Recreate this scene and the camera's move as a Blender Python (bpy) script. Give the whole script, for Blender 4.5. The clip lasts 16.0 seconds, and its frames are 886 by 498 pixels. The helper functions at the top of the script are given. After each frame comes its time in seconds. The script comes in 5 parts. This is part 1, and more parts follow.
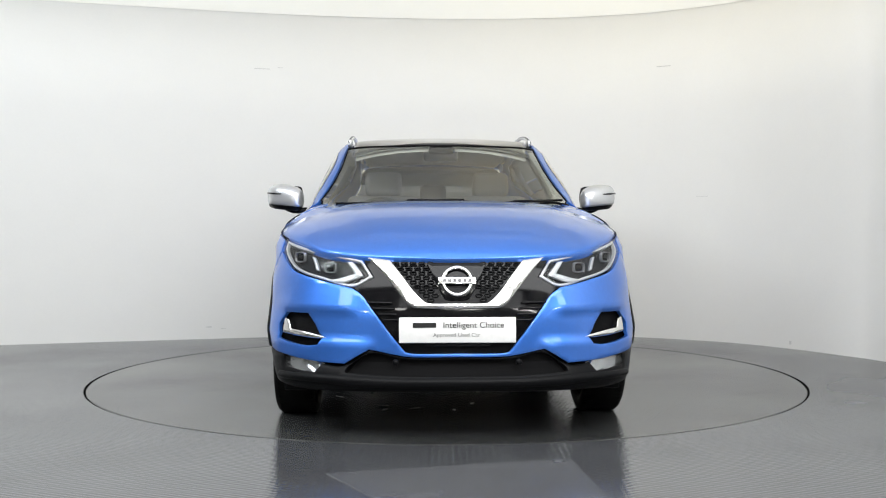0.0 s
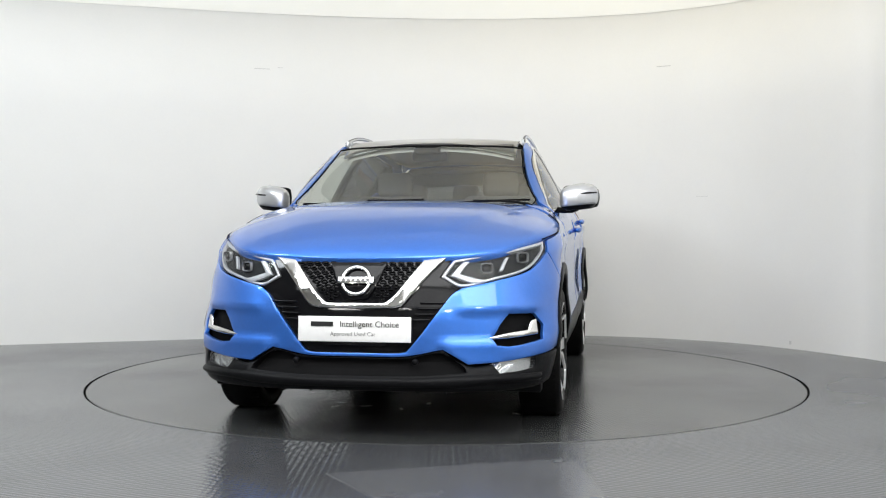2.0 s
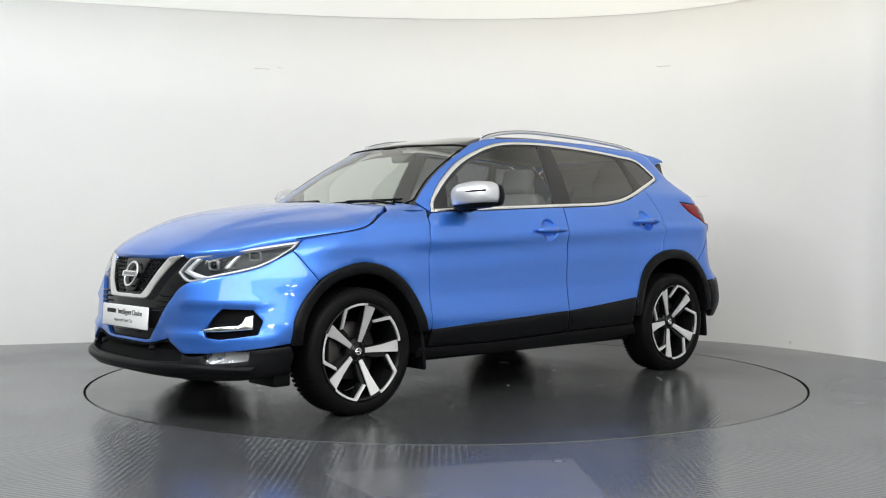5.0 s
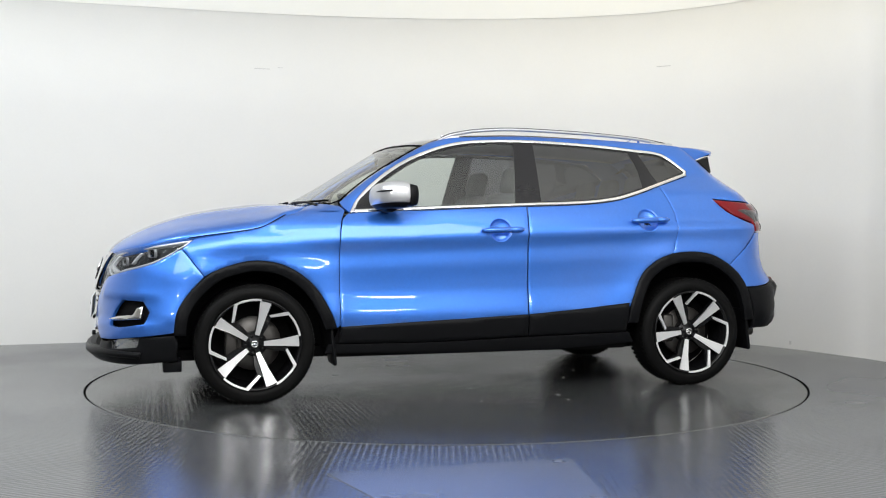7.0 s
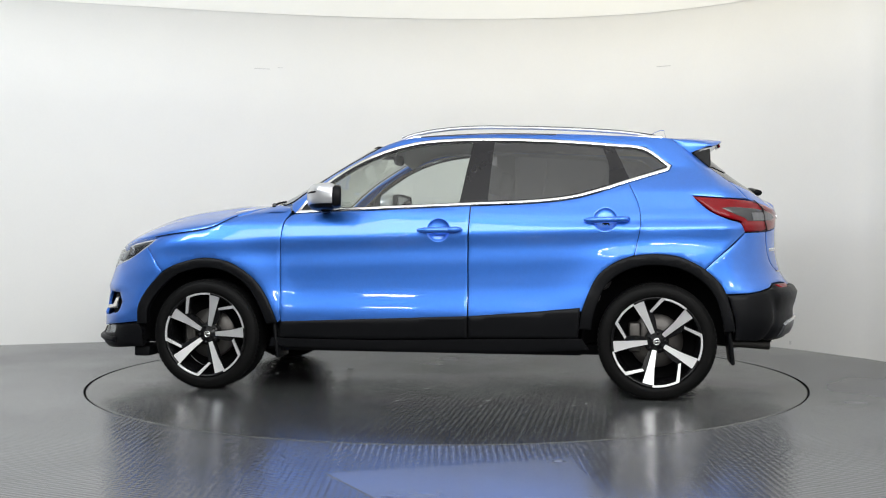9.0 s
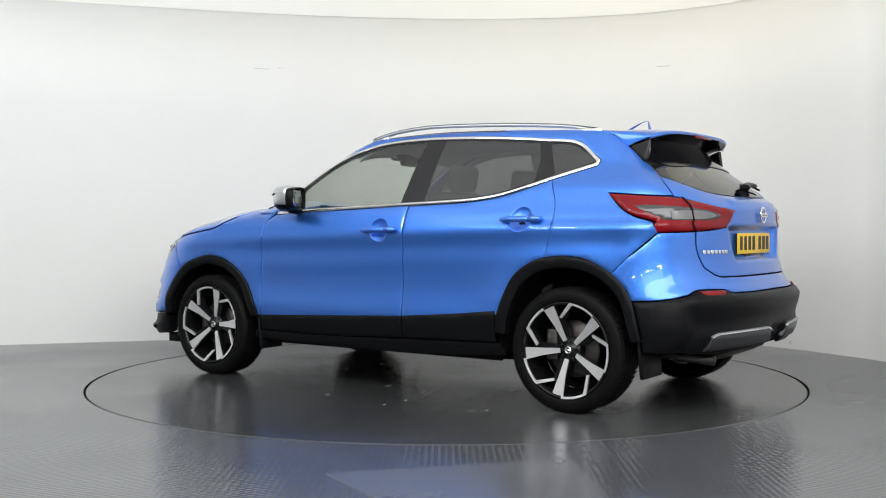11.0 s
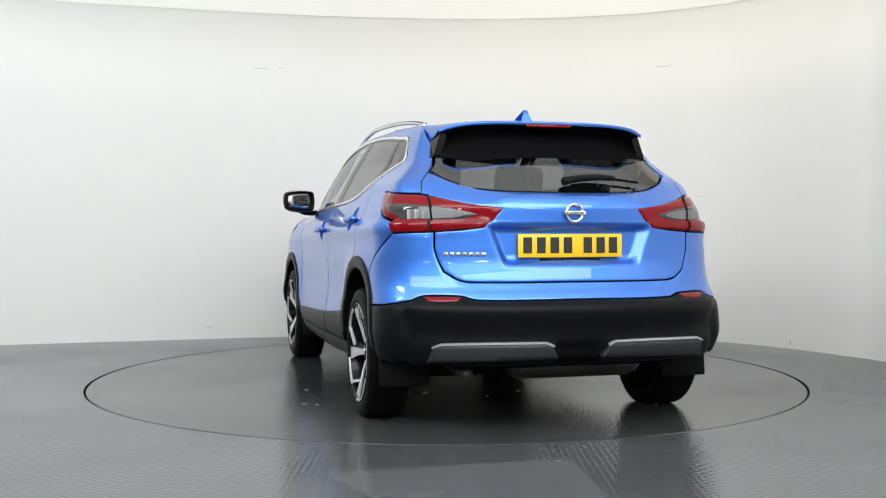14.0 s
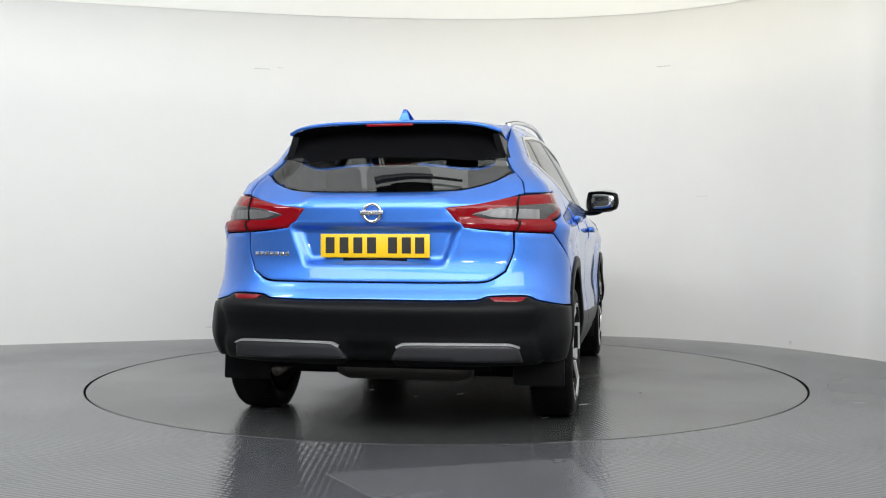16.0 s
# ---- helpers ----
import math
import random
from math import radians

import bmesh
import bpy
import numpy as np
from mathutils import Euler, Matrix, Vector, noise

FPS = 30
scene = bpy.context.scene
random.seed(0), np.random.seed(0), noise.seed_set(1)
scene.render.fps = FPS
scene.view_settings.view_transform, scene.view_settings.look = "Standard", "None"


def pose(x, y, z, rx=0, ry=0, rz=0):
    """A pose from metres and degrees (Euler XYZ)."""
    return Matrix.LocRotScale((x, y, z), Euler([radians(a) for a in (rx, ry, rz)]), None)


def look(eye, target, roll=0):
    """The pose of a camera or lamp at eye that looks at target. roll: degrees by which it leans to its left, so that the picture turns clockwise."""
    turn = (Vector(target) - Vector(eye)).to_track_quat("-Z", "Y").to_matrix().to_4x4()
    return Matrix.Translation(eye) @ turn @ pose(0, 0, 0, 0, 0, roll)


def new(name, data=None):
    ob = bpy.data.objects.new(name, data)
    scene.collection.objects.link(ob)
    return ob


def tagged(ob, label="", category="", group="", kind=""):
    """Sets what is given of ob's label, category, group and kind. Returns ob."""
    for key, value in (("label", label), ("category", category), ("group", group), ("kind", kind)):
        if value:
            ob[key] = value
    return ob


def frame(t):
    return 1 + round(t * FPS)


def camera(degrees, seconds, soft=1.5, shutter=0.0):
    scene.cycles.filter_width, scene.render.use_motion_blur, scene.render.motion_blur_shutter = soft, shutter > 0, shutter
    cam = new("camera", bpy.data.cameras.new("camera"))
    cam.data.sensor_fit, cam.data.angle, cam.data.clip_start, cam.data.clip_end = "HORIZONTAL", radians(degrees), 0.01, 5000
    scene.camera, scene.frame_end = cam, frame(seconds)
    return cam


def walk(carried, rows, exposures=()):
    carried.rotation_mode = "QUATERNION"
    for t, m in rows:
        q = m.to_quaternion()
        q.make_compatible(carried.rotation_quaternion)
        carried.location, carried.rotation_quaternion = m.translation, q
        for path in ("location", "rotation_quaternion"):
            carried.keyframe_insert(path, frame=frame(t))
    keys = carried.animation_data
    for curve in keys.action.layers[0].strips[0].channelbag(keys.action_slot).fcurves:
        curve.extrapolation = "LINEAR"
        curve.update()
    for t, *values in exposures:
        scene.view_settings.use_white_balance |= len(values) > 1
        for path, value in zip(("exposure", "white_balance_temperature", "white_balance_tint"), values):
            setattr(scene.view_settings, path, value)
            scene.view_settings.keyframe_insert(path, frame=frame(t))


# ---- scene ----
# ---- camera: still, on a low tripod before the turntable ----
from mathutils import geometry

cam = camera(45.32, 16.0, 1.1)
EYE = (0.0, -7.0085, 0.9706)
GAZE = (EYE[0] - 0.003016, EYE[1] + 0.99981, EYE[2] - 0.019182)
walk(cam, [(0.0, look(EYE, GAZE)), (16.0, look(EYE, GAZE))])

# heading of the car on the turntable, seconds and degrees
TURN = ((0.0, -87.42), (0.5, -88.04), (1.0, -90.34), (1.5, -94.01), (2.0, -99.64), (2.5, -105.82), (3.0, -112.69), (3.5, -118.93),
        (4.0, -125.62), (6.5, -157.12), (7.0, -163.88), (7.5, -170.01), (8.0, -176.71), (8.5, -182.80), (9.0, -189.43), (11.5, -221.20),
        (12.0, -228.00), (12.5, -234.29), (13.0, -241.14), (13.5, -247.58), (14.0, -254.49), (14.5, -260.83), (15.0, -267.65),
        (15.5, -273.65), (16.0, -280.85))

# ---- light: white studio under a lit ceiling ----
world = bpy.data.worlds.new("studio_dark")
world.use_nodes = True
world.node_tree.nodes["Background"].inputs[0].default_value = (0.9, 0.95, 1.0, 1)
world.node_tree.nodes["Background"].inputs[1].default_value = 0.05
scene.world = world
scene.view_settings.exposure = 0.0


def area_lamp(name, place, target, size, size_y, watts, colour):
    data = bpy.data.lights.new(name, "AREA")
    data.shape, data.size, data.size_y, data.energy, data.color = "RECTANGLE", size, size_y, watts, colour
    ob = new(name, data)
    ob.matrix_world = look(place, target)
    return tagged(ob, "unseen rectangular lamp, added to light the studio", "studio light", "ceiling softboxes")


# unseen lamps, added to give the lit ceiling's glow on walls and car
area_lamp("unseen_fill_lamp", (-0.6, -2.6, 4.12), (-0.6, -2.6, 0), 8.4, 6.0, 56, (0.955, 0.98, 1.0))
area_lamp("unseen_fill_lamp", (-4.4, -3.2, 3.9), (-3.6, 1.7, 1.7), 1.4, 1.0, 115, (0.86, 0.93, 1.0))
area_lamp("unseen_fill_lamp", (1.4, 0.6, 3.95), (1.5, 2.7, 2.75), 2.4, 0.4, 8, (1.0, 0.83, 0.45))
# two more added as fill, on the wall and the car's camera side
area_lamp("unseen_fill_lamp", (0.0, -4.9, 3.25), (0.3, 2.5, 0.2), 7.6, 1.7, 242, (0.975, 0.987, 1.0))
area_lamp("unseen_fill_lamp", (1.2, -8.8, 3.4), (1.9, 0.0, 1.0), 5.4, 1.4, 60, (0.975, 0.987, 1.0))
# strip lights beside and behind the camera, seen as small glints in the paint
for x, y, z in ((-2.6, -6.3, 1.75), (0.6, -6.6, 1.85), (2.5, -6.0, 1.7), (-1.5, -9.2, 2.6), (1.2, -9.2, 2.5), (3.4, -9.0, 2.6)):
    area_lamp("strip_light", (x, y, z), (x * 0.4, 0, 0.8), 0.60, 0.08, 11, (1.0, 0.98, 0.95))["label"] = "slim white strip light behind the camera"

# ---- materials ----


def material(name, colour, rough=0.5, metal=0.0, coat=0.0, bump=0.0, scale=40.0, vary=0.06, rough_vary=0.0, spec=0.5, detail=4):
    """A procedural surface: two scales of colour change, fine relief."""
    m = bpy.data.materials.new(name)
    m.use_nodes = True
    nt = m.node_tree
    bsdf = nt.nodes["Principled BSDF"]
    bsdf.inputs["Roughness"].default_value = rough
    bsdf.inputs["Metallic"].default_value = metal
    bsdf.inputs["Coat Weight"].default_value = coat
    bsdf.inputs["Coat Roughness"].default_value = 0.04
    bsdf.inputs["Specular IOR Level"].default_value = spec
    tex = nt.nodes.new("ShaderNodeTexCoord")
    fine = nt.nodes.new("ShaderNodeTexNoise")
    fine.inputs["Scale"].default_value, fine.inputs["Detail"].default_value = scale, detail
    wide = nt.nodes.new("ShaderNodeTexNoise")
    wide.inputs["Scale"].default_value, wide.inputs["Detail"].default_value = scale * 0.06, 3
    nt.links.new(tex.outputs["Object"], fine.inputs["Vector"])
    nt.links.new(tex.outputs["Object"], wide.inputs["Vector"])
    add = nt.nodes.new("ShaderNodeMath")
    add.operation = "ADD"
    nt.links.new(fine.outputs["Fac"], add.inputs[0])
    nt.links.new(wide.outputs["Fac"], add.inputs[1])
    ramp = nt.nodes.new("ShaderNodeMapRange")
    ramp.inputs["From Min"].default_value, ramp.inputs["From Max"].default_value = 0.6, 1.4
    ramp.inputs["To Min"].default_value, ramp.inputs["To Max"].default_value = 1 - vary, 1 + vary
    nt.links.new(add.outputs[0], ramp.inputs["Value"])
    mul = nt.nodes.new("ShaderNodeVectorMath")
    mul.operation = "SCALE"
    mul.inputs[0].default_value = colour
    nt.links.new(ramp.outputs["Result"], mul.inputs["Scale"])
    nt.links.new(mul.outputs["Vector"], bsdf.inputs["Base Color"])
    if rough_vary:
        rr = nt.nodes.new("ShaderNodeMapRange")
        rr.inputs["From Min"].default_value, rr.inputs["From Max"].default_value = 0.3, 0.7
        rr.inputs["To Min"].default_value, rr.inputs["To Max"].default_value = rough - rough_vary, rough + rough_vary
        nt.links.new(wide.outputs["Fac"], rr.inputs["Value"])
        nt.links.new(rr.outputs["Result"], bsdf.inputs["Roughness"])
    if bump:
        bp = nt.nodes.new("ShaderNodeBump")
        bp.inputs["Strength"].default_value, bp.inputs["Distance"].default_value = bump, 0.002
        nt.links.new(fine.outputs["Fac"], bp.inputs["Height"])
        nt.links.new(bp.outputs["Normal"], bsdf.inputs["Normal"])
    return m


def glass(name, tint, gloss=1.45):
    """A thin pane: tinted clear, with a mirror's share by Fresnel."""
    m = bpy.data.materials.new(name)
    m.use_nodes = True
    nt = m.node_tree
    nt.nodes.remove(nt.nodes["Principled BSDF"])
    clear = nt.nodes.new("ShaderNodeBsdfTransparent")
    clear.inputs["Color"].default_value = (*tint, 1)
    mirror = nt.nodes.new("ShaderNodeBsdfGlossy")
    mirror.inputs["Roughness"].default_value = 0.02
    # mirror's share by Schlick's rule, alike from both sides of the pane
    base = ((gloss - 1) / (gloss + 1)) ** 2
    facing = nt.nodes.new("ShaderNodeLayerWeight")
    facing.inputs["Blend"].default_value = 0.5
    power = nt.nodes.new("ShaderNodeMath")
    power.operation, power.inputs[1].default_value = "POWER", 5.0
    nt.links.new(facing.outputs["Facing"], power.inputs[0])
    fres = nt.nodes.new("ShaderNodeMath")
    fres.operation = "MULTIPLY_ADD"
    fres.inputs[1].default_value, fres.inputs[2].default_value = 1 - base, base
    nt.links.new(power.outputs[0], fres.inputs[0])
    mix = nt.nodes.new("ShaderNodeMixShader")
    nt.links.new(fres.outputs[0], mix.inputs["Fac"])
    nt.links.new(clear.outputs[0], mix.inputs[1])
    nt.links.new(mirror.outputs[0], mix.inputs[2])
    nt.links.new(mix.outputs[0], nt.nodes["Material Output"].inputs["Surface"])
    return m


def checker_plate(name, colour, rough, relief, vary=0.10, spec=0.5):
    """Grey-painted tread plate: slanted lozenges in turn, scuffs and dull patches."""
    m = material(name, colour, rough, 0.0, 0.0, 0.0, 9.0, vary, 0.10, spec)
    nt = m.node_tree
    bsdf = nt.nodes["Principled BSDF"]
    tex = nt.nodes.new("ShaderNodeTexCoord")
    heights = []
    for sign in (1, -1):
        mp = nt.nodes.new("ShaderNodeMapping")
        mp.inputs["Rotation"].default_value = (0, 0, sign * math.pi / 4)
        mp.inputs["Location"].default_value = (0.0, 0.0 if sign > 0 else 0.02, 0)
        mp.inputs["Scale"].default_value = (24, 55, 1)
        vor = nt.nodes.new("ShaderNodeTexVoronoi")
        vor.inputs["Scale"].default_value, vor.inputs["Randomness"].default_value = 1.0, 0.0
        nt.links.new(tex.outputs["Object"], mp.inputs["Vector"])
        nt.links.new(mp.outputs["Vector"], vor.inputs["Vector"])
        heights.append(vor.outputs["Distance"])
    low = nt.nodes.new("ShaderNodeMath")
    low.operation = "MINIMUM"
    nt.links.new(heights[0], low.inputs[0])
    nt.links.new(heights[1], low.inputs[1])
    bp = nt.nodes.new("ShaderNodeBump")
    bp.invert = True
    bp.inputs["Strength"].default_value, bp.inputs["Distance"].default_value = relief, 0.003
    nt.links.new(low.outputs[0], bp.inputs["Height"])
    nt.links.new(bp.outputs["Normal"], bsdf.inputs["Normal"])
    return m


WALL = material("white_wall_paint", (0.80, 0.795, 0.77), 0.75, 0, 0, 0.08, 60, 0.012)
CEILING = material("white_ceiling_paint", (0.86, 0.85, 0.80), 0.8, 0, 0, 0.05, 60, 0.01)
FLOOR = checker_plate("grey_tread_plate", (0.074, 0.077, 0.084), 0.19, 0.42, 0.12, 0.62)
SMOOTH_PLATE = material("smooth_grey_plate", (0.105, 0.108, 0.116), 0.24, 0, 0, 0.08, 14, 0.08, 0.06)
DISC = checker_plate("worn_grey_tread_plate", (0.046, 0.0475, 0.048), 0.19, 0.30, 0.30, 0.72)
GAP = material("dark_gap", (0.004, 0.004, 0.004), 0.9, 0, 0, 0, 40, 0.06, 0, 0.1)
RUB = material("grey_rub_mark", (0.62, 0.62, 0.60), 0.7, 0, 0, 0, 300, 0.2)
PALE_SPOT = material("pale_spot", (0.42, 0.42, 0.40), 0.35, 0, 0, 0.2, 200, 0.2)
PAINT = material("blue_metallic_paint", (0.045, 0.188, 0.68), 0.41, 0.8, 1.0, 0.02, 900, 0.05)
PLASTIC = material("grained_black_plastic", (0.005, 0.0052, 0.006), 0.36, 0, 0, 0.2, 700, 0.12, 0, 0.10)
GLOSS_BLACK = material("gloss_black_plastic", (0.005, 0.005, 0.006), 0.08, 0, 0.0, 0, 60, 0.05, 0, 0.25)
INTAKE_SHADE = material("intake_shade_black", (0.002, 0.002, 0.002), 0.9, 0, 0, 0, 60, 0.1, 0, 0.02)
GRILLE = material("black_grille_plastic", (0.006, 0.006, 0.007), 0.45, 0, 0, 0, 60, 0.05, 0, 0.12)
HOUSING = material("dark_lamp_housing", (0.022, 0.023, 0.025), 0.5, 0.0, 0, 0, 60, 0.1, 0, 0.08)
REFLECTOR = material("grey_lamp_reflector", (0.20, 0.20, 0.21), 0.3, 0.6)
LAMP_SILVER = material("lamp_silver", (0.56, 0.57, 0.59), 0.3, 0.5)
FOG_SILVER = material("fog_lamp_silver", (0.45, 0.45, 0.46), 0.2, 0.9)
MATT_BLACK = material("matt_black", (0.004, 0.004, 0.0045), 0.75, 0, 0, 0, 60, 0.1, 0, 0.1)
CHROME = material("chrome", (0.86, 0.86, 0.86), 0.07, 1.0)
# tint kept dark in place of the dim surroundings the glass would reflect
MIRROR = material("dim_mirror", (0.36, 0.37, 0.39), 0.02, 1.0, 0, 0, 40, 0.0)
BRIGHT = material("bright_window_trim", (0.83, 0.83, 0.82), 0.16, 1.0)
SILVER = material("satin_silver_paint", (0.60, 0.61, 0.63), 0.30, 0.75, 0.7, 0, 900, 0.04)
GREY_TRIM = material("satin_grey_trim", (0.055, 0.056, 0.062), 0.34, 0.6)
ROOF_GLASS = material("black_roof_glass", (0.008, 0.008, 0.009), 0.05, 0, 1.0, 0, 60, 0.05, 0, 0.9)
TYRE = material("tyre_rubber", (0.005, 0.005, 0.005), 0.5, 0, 0, 0.2, 300, 0.15, 0, 0.07)
ALLOY = material("machined_alloy", (0.80, 0.80, 0.80), 0.34, 0.75, 0, 0.05, 400, 0.04)
ALLOY_BLACK = material("black_alloy_paint", (0.006, 0.006, 0.0065), 0.22, 0, 0.0, 0, 60, 0.06, 0, 0.25)
STEEL = material("brake_steel", (0.09, 0.085, 0.08), 0.45, 0.9, 0, 0.1, 200, 0.1)
GLASS = glass("clear_glass", (0.80, 0.84, 0.81), 2.0)
SCREEN = glass("windscreen_glass", (0.82, 0.86, 0.79), 3.1)
PILLAR = material("satin_black_pillar_film", (0.012, 0.0115, 0.013), 0.22, 0, 0, 0, 60, 0.05, 0, 0.4)
PRIVACY = glass("privacy_glass", (0.14, 0.14, 0.15), 2.2)
BACK_GLASS = glass("tinted_back_glass", (0.20, 0.205, 0.21), 2.4)
LENS = glass("lamp_lens", (0.93, 0.95, 0.96), 1.32)
RED = material("red_lamp_lens", (0.17, 0.0015, 0.005), 0.06, 0, 0.0, 0, 60, 0.06, 0, 0.32)
SMOKE = material("smoked_lamp_lens", (0.05, 0.05, 0.053), 0.10, 0.2, 0.3)
WHITE_PLATE = material("white_plate", (0.78, 0.78, 0.77), 0.35)
YELLOW_PLATE = material("yellow_plate", (0.80, 0.50, 0.012), 0.35)
INK = material("black_ink", (0.012, 0.012, 0.012), 0.5)
GREY_INK = material("grey_ink", (0.20, 0.20, 0.20), 0.5)
CLOTH = material("dark_seat_cloth", (0.13, 0.13, 0.132), 0.85, 0, 0, 0.3, 500, 0.15)
FACIA = material("dark_grey_facia", (0.045, 0.045, 0.047), 0.6, 0, 0, 0.2, 500, 0.1)
PALE_TRIM = material("pale_headliner", (0.50, 0.50, 0.48), 0.9, 0, 0, 0.1, 400, 0.05)

# ---- building helpers ----


def link(name, bm, mat, parent=None, label="", smooth=True):
    me = bpy.data.meshes.new(name)
    bm.to_mesh(me)
    bm.free()
    me.materials.append(mat)
    if smooth:
        me.shade_smooth()
    ob = new(name, me)
    if parent:
        ob.parent = parent
    if label:
        ob["label"] = label
    return ob


part = link


def mirrored(ob, name=None):
    """A copy of a part for the other side of the car."""
    bm = bmesh.new()
    bm.from_mesh(ob.data)
    for v in bm.verts:
        v.co.y = -v.co.y
    bmesh.ops.reverse_faces(bm, faces=bm.faces[:])
    me = bpy.data.meshes.new(ob.name)
    bm.to_mesh(me)
    bm.free()
    for mat in ob.data.materials:
        me.materials.append(mat)
    o = new(name or ob.name.split(".")[0], me)
    o.parent = ob.parent
    if ob.get("label"):
        o["label"] = ob["label"]
    return o


def box(bm, size, at, bevel=0.0, rot=None, seg=2):
    """A bevelled block added to bm."""
    made = bmesh.ops.create_cube(bm, size=1.0)["verts"]
    m = Matrix.Translation(at) @ (rot.to_4x4() if rot else Matrix()) @ Matrix.Diagonal((*size, 1))
    bmesh.ops.transform(bm, matrix=m, verts=made)
    if bevel:
        edges = list({e for v in made for e in v.link_edges})
        bmesh.ops.bevel(bm, geom=edges, offset=bevel, segments=seg, affect="EDGES", profile=0.5)
    return bm


def lathe(bm, profile, n=64, axis="Y", at=(0, 0, 0), close=False):
    """Turns (radius, along) pairs round an axis."""
    rings = []
    for r, a in profile:
        ring = []
        for i in range(n):
            c, s = math.cos(2 * math.pi * i / n) * r, math.sin(2 * math.pi * i / n) * r
            p = {"X": (a, c, s), "Y": (c, a, s), "Z": (c, s, a)}[axis]
            ring.append(bm.verts.new((p[0] + at[0], p[1] + at[1], p[2] + at[2])))
        rings.append(ring)
    pairs = list(zip(rings, rings[1:])) + ([(rings[-1], rings[0])] if close else [])
    for a, b in pairs:
        for i in range(n):
            bm.faces.new((a[i], a[(i + 1) % n], b[(i + 1) % n], b[i]))
    bmesh.ops.recalc_face_normals(bm, faces=bm.faces[:])
    return bm


def tube(bm, pts, radius, n=8, flat=1.0):
    """A round bar along points; flat squeezes it upright."""
    pts = [Vector(p) for p in pts]
    rings = []
    for i, p in enumerate(pts):
        d = (pts[min(i + 1, len(pts) - 1)] - pts[max(i - 1, 0)]).normalized()
        side = d.cross(Vector((0, 0, 1)))
        side = side.normalized() if side.length > 1e-4 else Vector((1, 0, 0))
        up = side.cross(d)
        r = radius(i / (len(pts) - 1)) if callable(radius) else radius
        rings.append([bm.verts.new(p + side * math.cos(2 * math.pi * k / n) * r + up * math.sin(2 * math.pi * k / n) * r * flat) for k in range(n)])
    for a, b in zip(rings, rings[1:]):
        for k in range(n):
            bm.faces.new((a[k], a[(k + 1) % n], b[(k + 1) % n], b[k]))
    for ring in (rings[0], rings[-1]):
        bm.faces.new(ring)
    bmesh.ops.recalc_face_normals(bm, faces=bm.faces[:])
    return bm


# ---- the studio ----
WALL_LINE = ((-9.5, -9.5), (-9.6, -4.0), (-8.4, -0.6), (-6.2, 0.95), (-3.72, 1.80), (-2.41, 2.21), (-1.71, 2.42), (-0.9, 2.60), (0.0, 2.70),
             (0.9, 2.67), (1.67, 2.48), (2.05, 2.28), (2.45, 1.98), (2.78, 1.55), (3.05, 1.06), (3.22, 0.66), (3.55, -0.6), (3.9, -2.4), (4.3, -5.0), (4.6, -9.5))
WALL_TOP = 2.885


def spline(pts, per=10):
    out = []
    n = len(pts)
    for i in range(n - 1):
        p0, p1, p2, p3 = (Vector(pts[max(0, min(n - 1, k))]) for k in (i - 1, i, i + 1, i + 2))
        for k in range(per):
            t = k / per
            out.append(0.5 * ((2 * p1) + (p2 - p0) * t + (2 * p0 - 5 * p1 + 4 * p2 - p3) * t * t + (3 * p1 - p0 - 3 * p2 + p3) * t ** 3))
    out.append(Vector(pts[-1]))
    return out


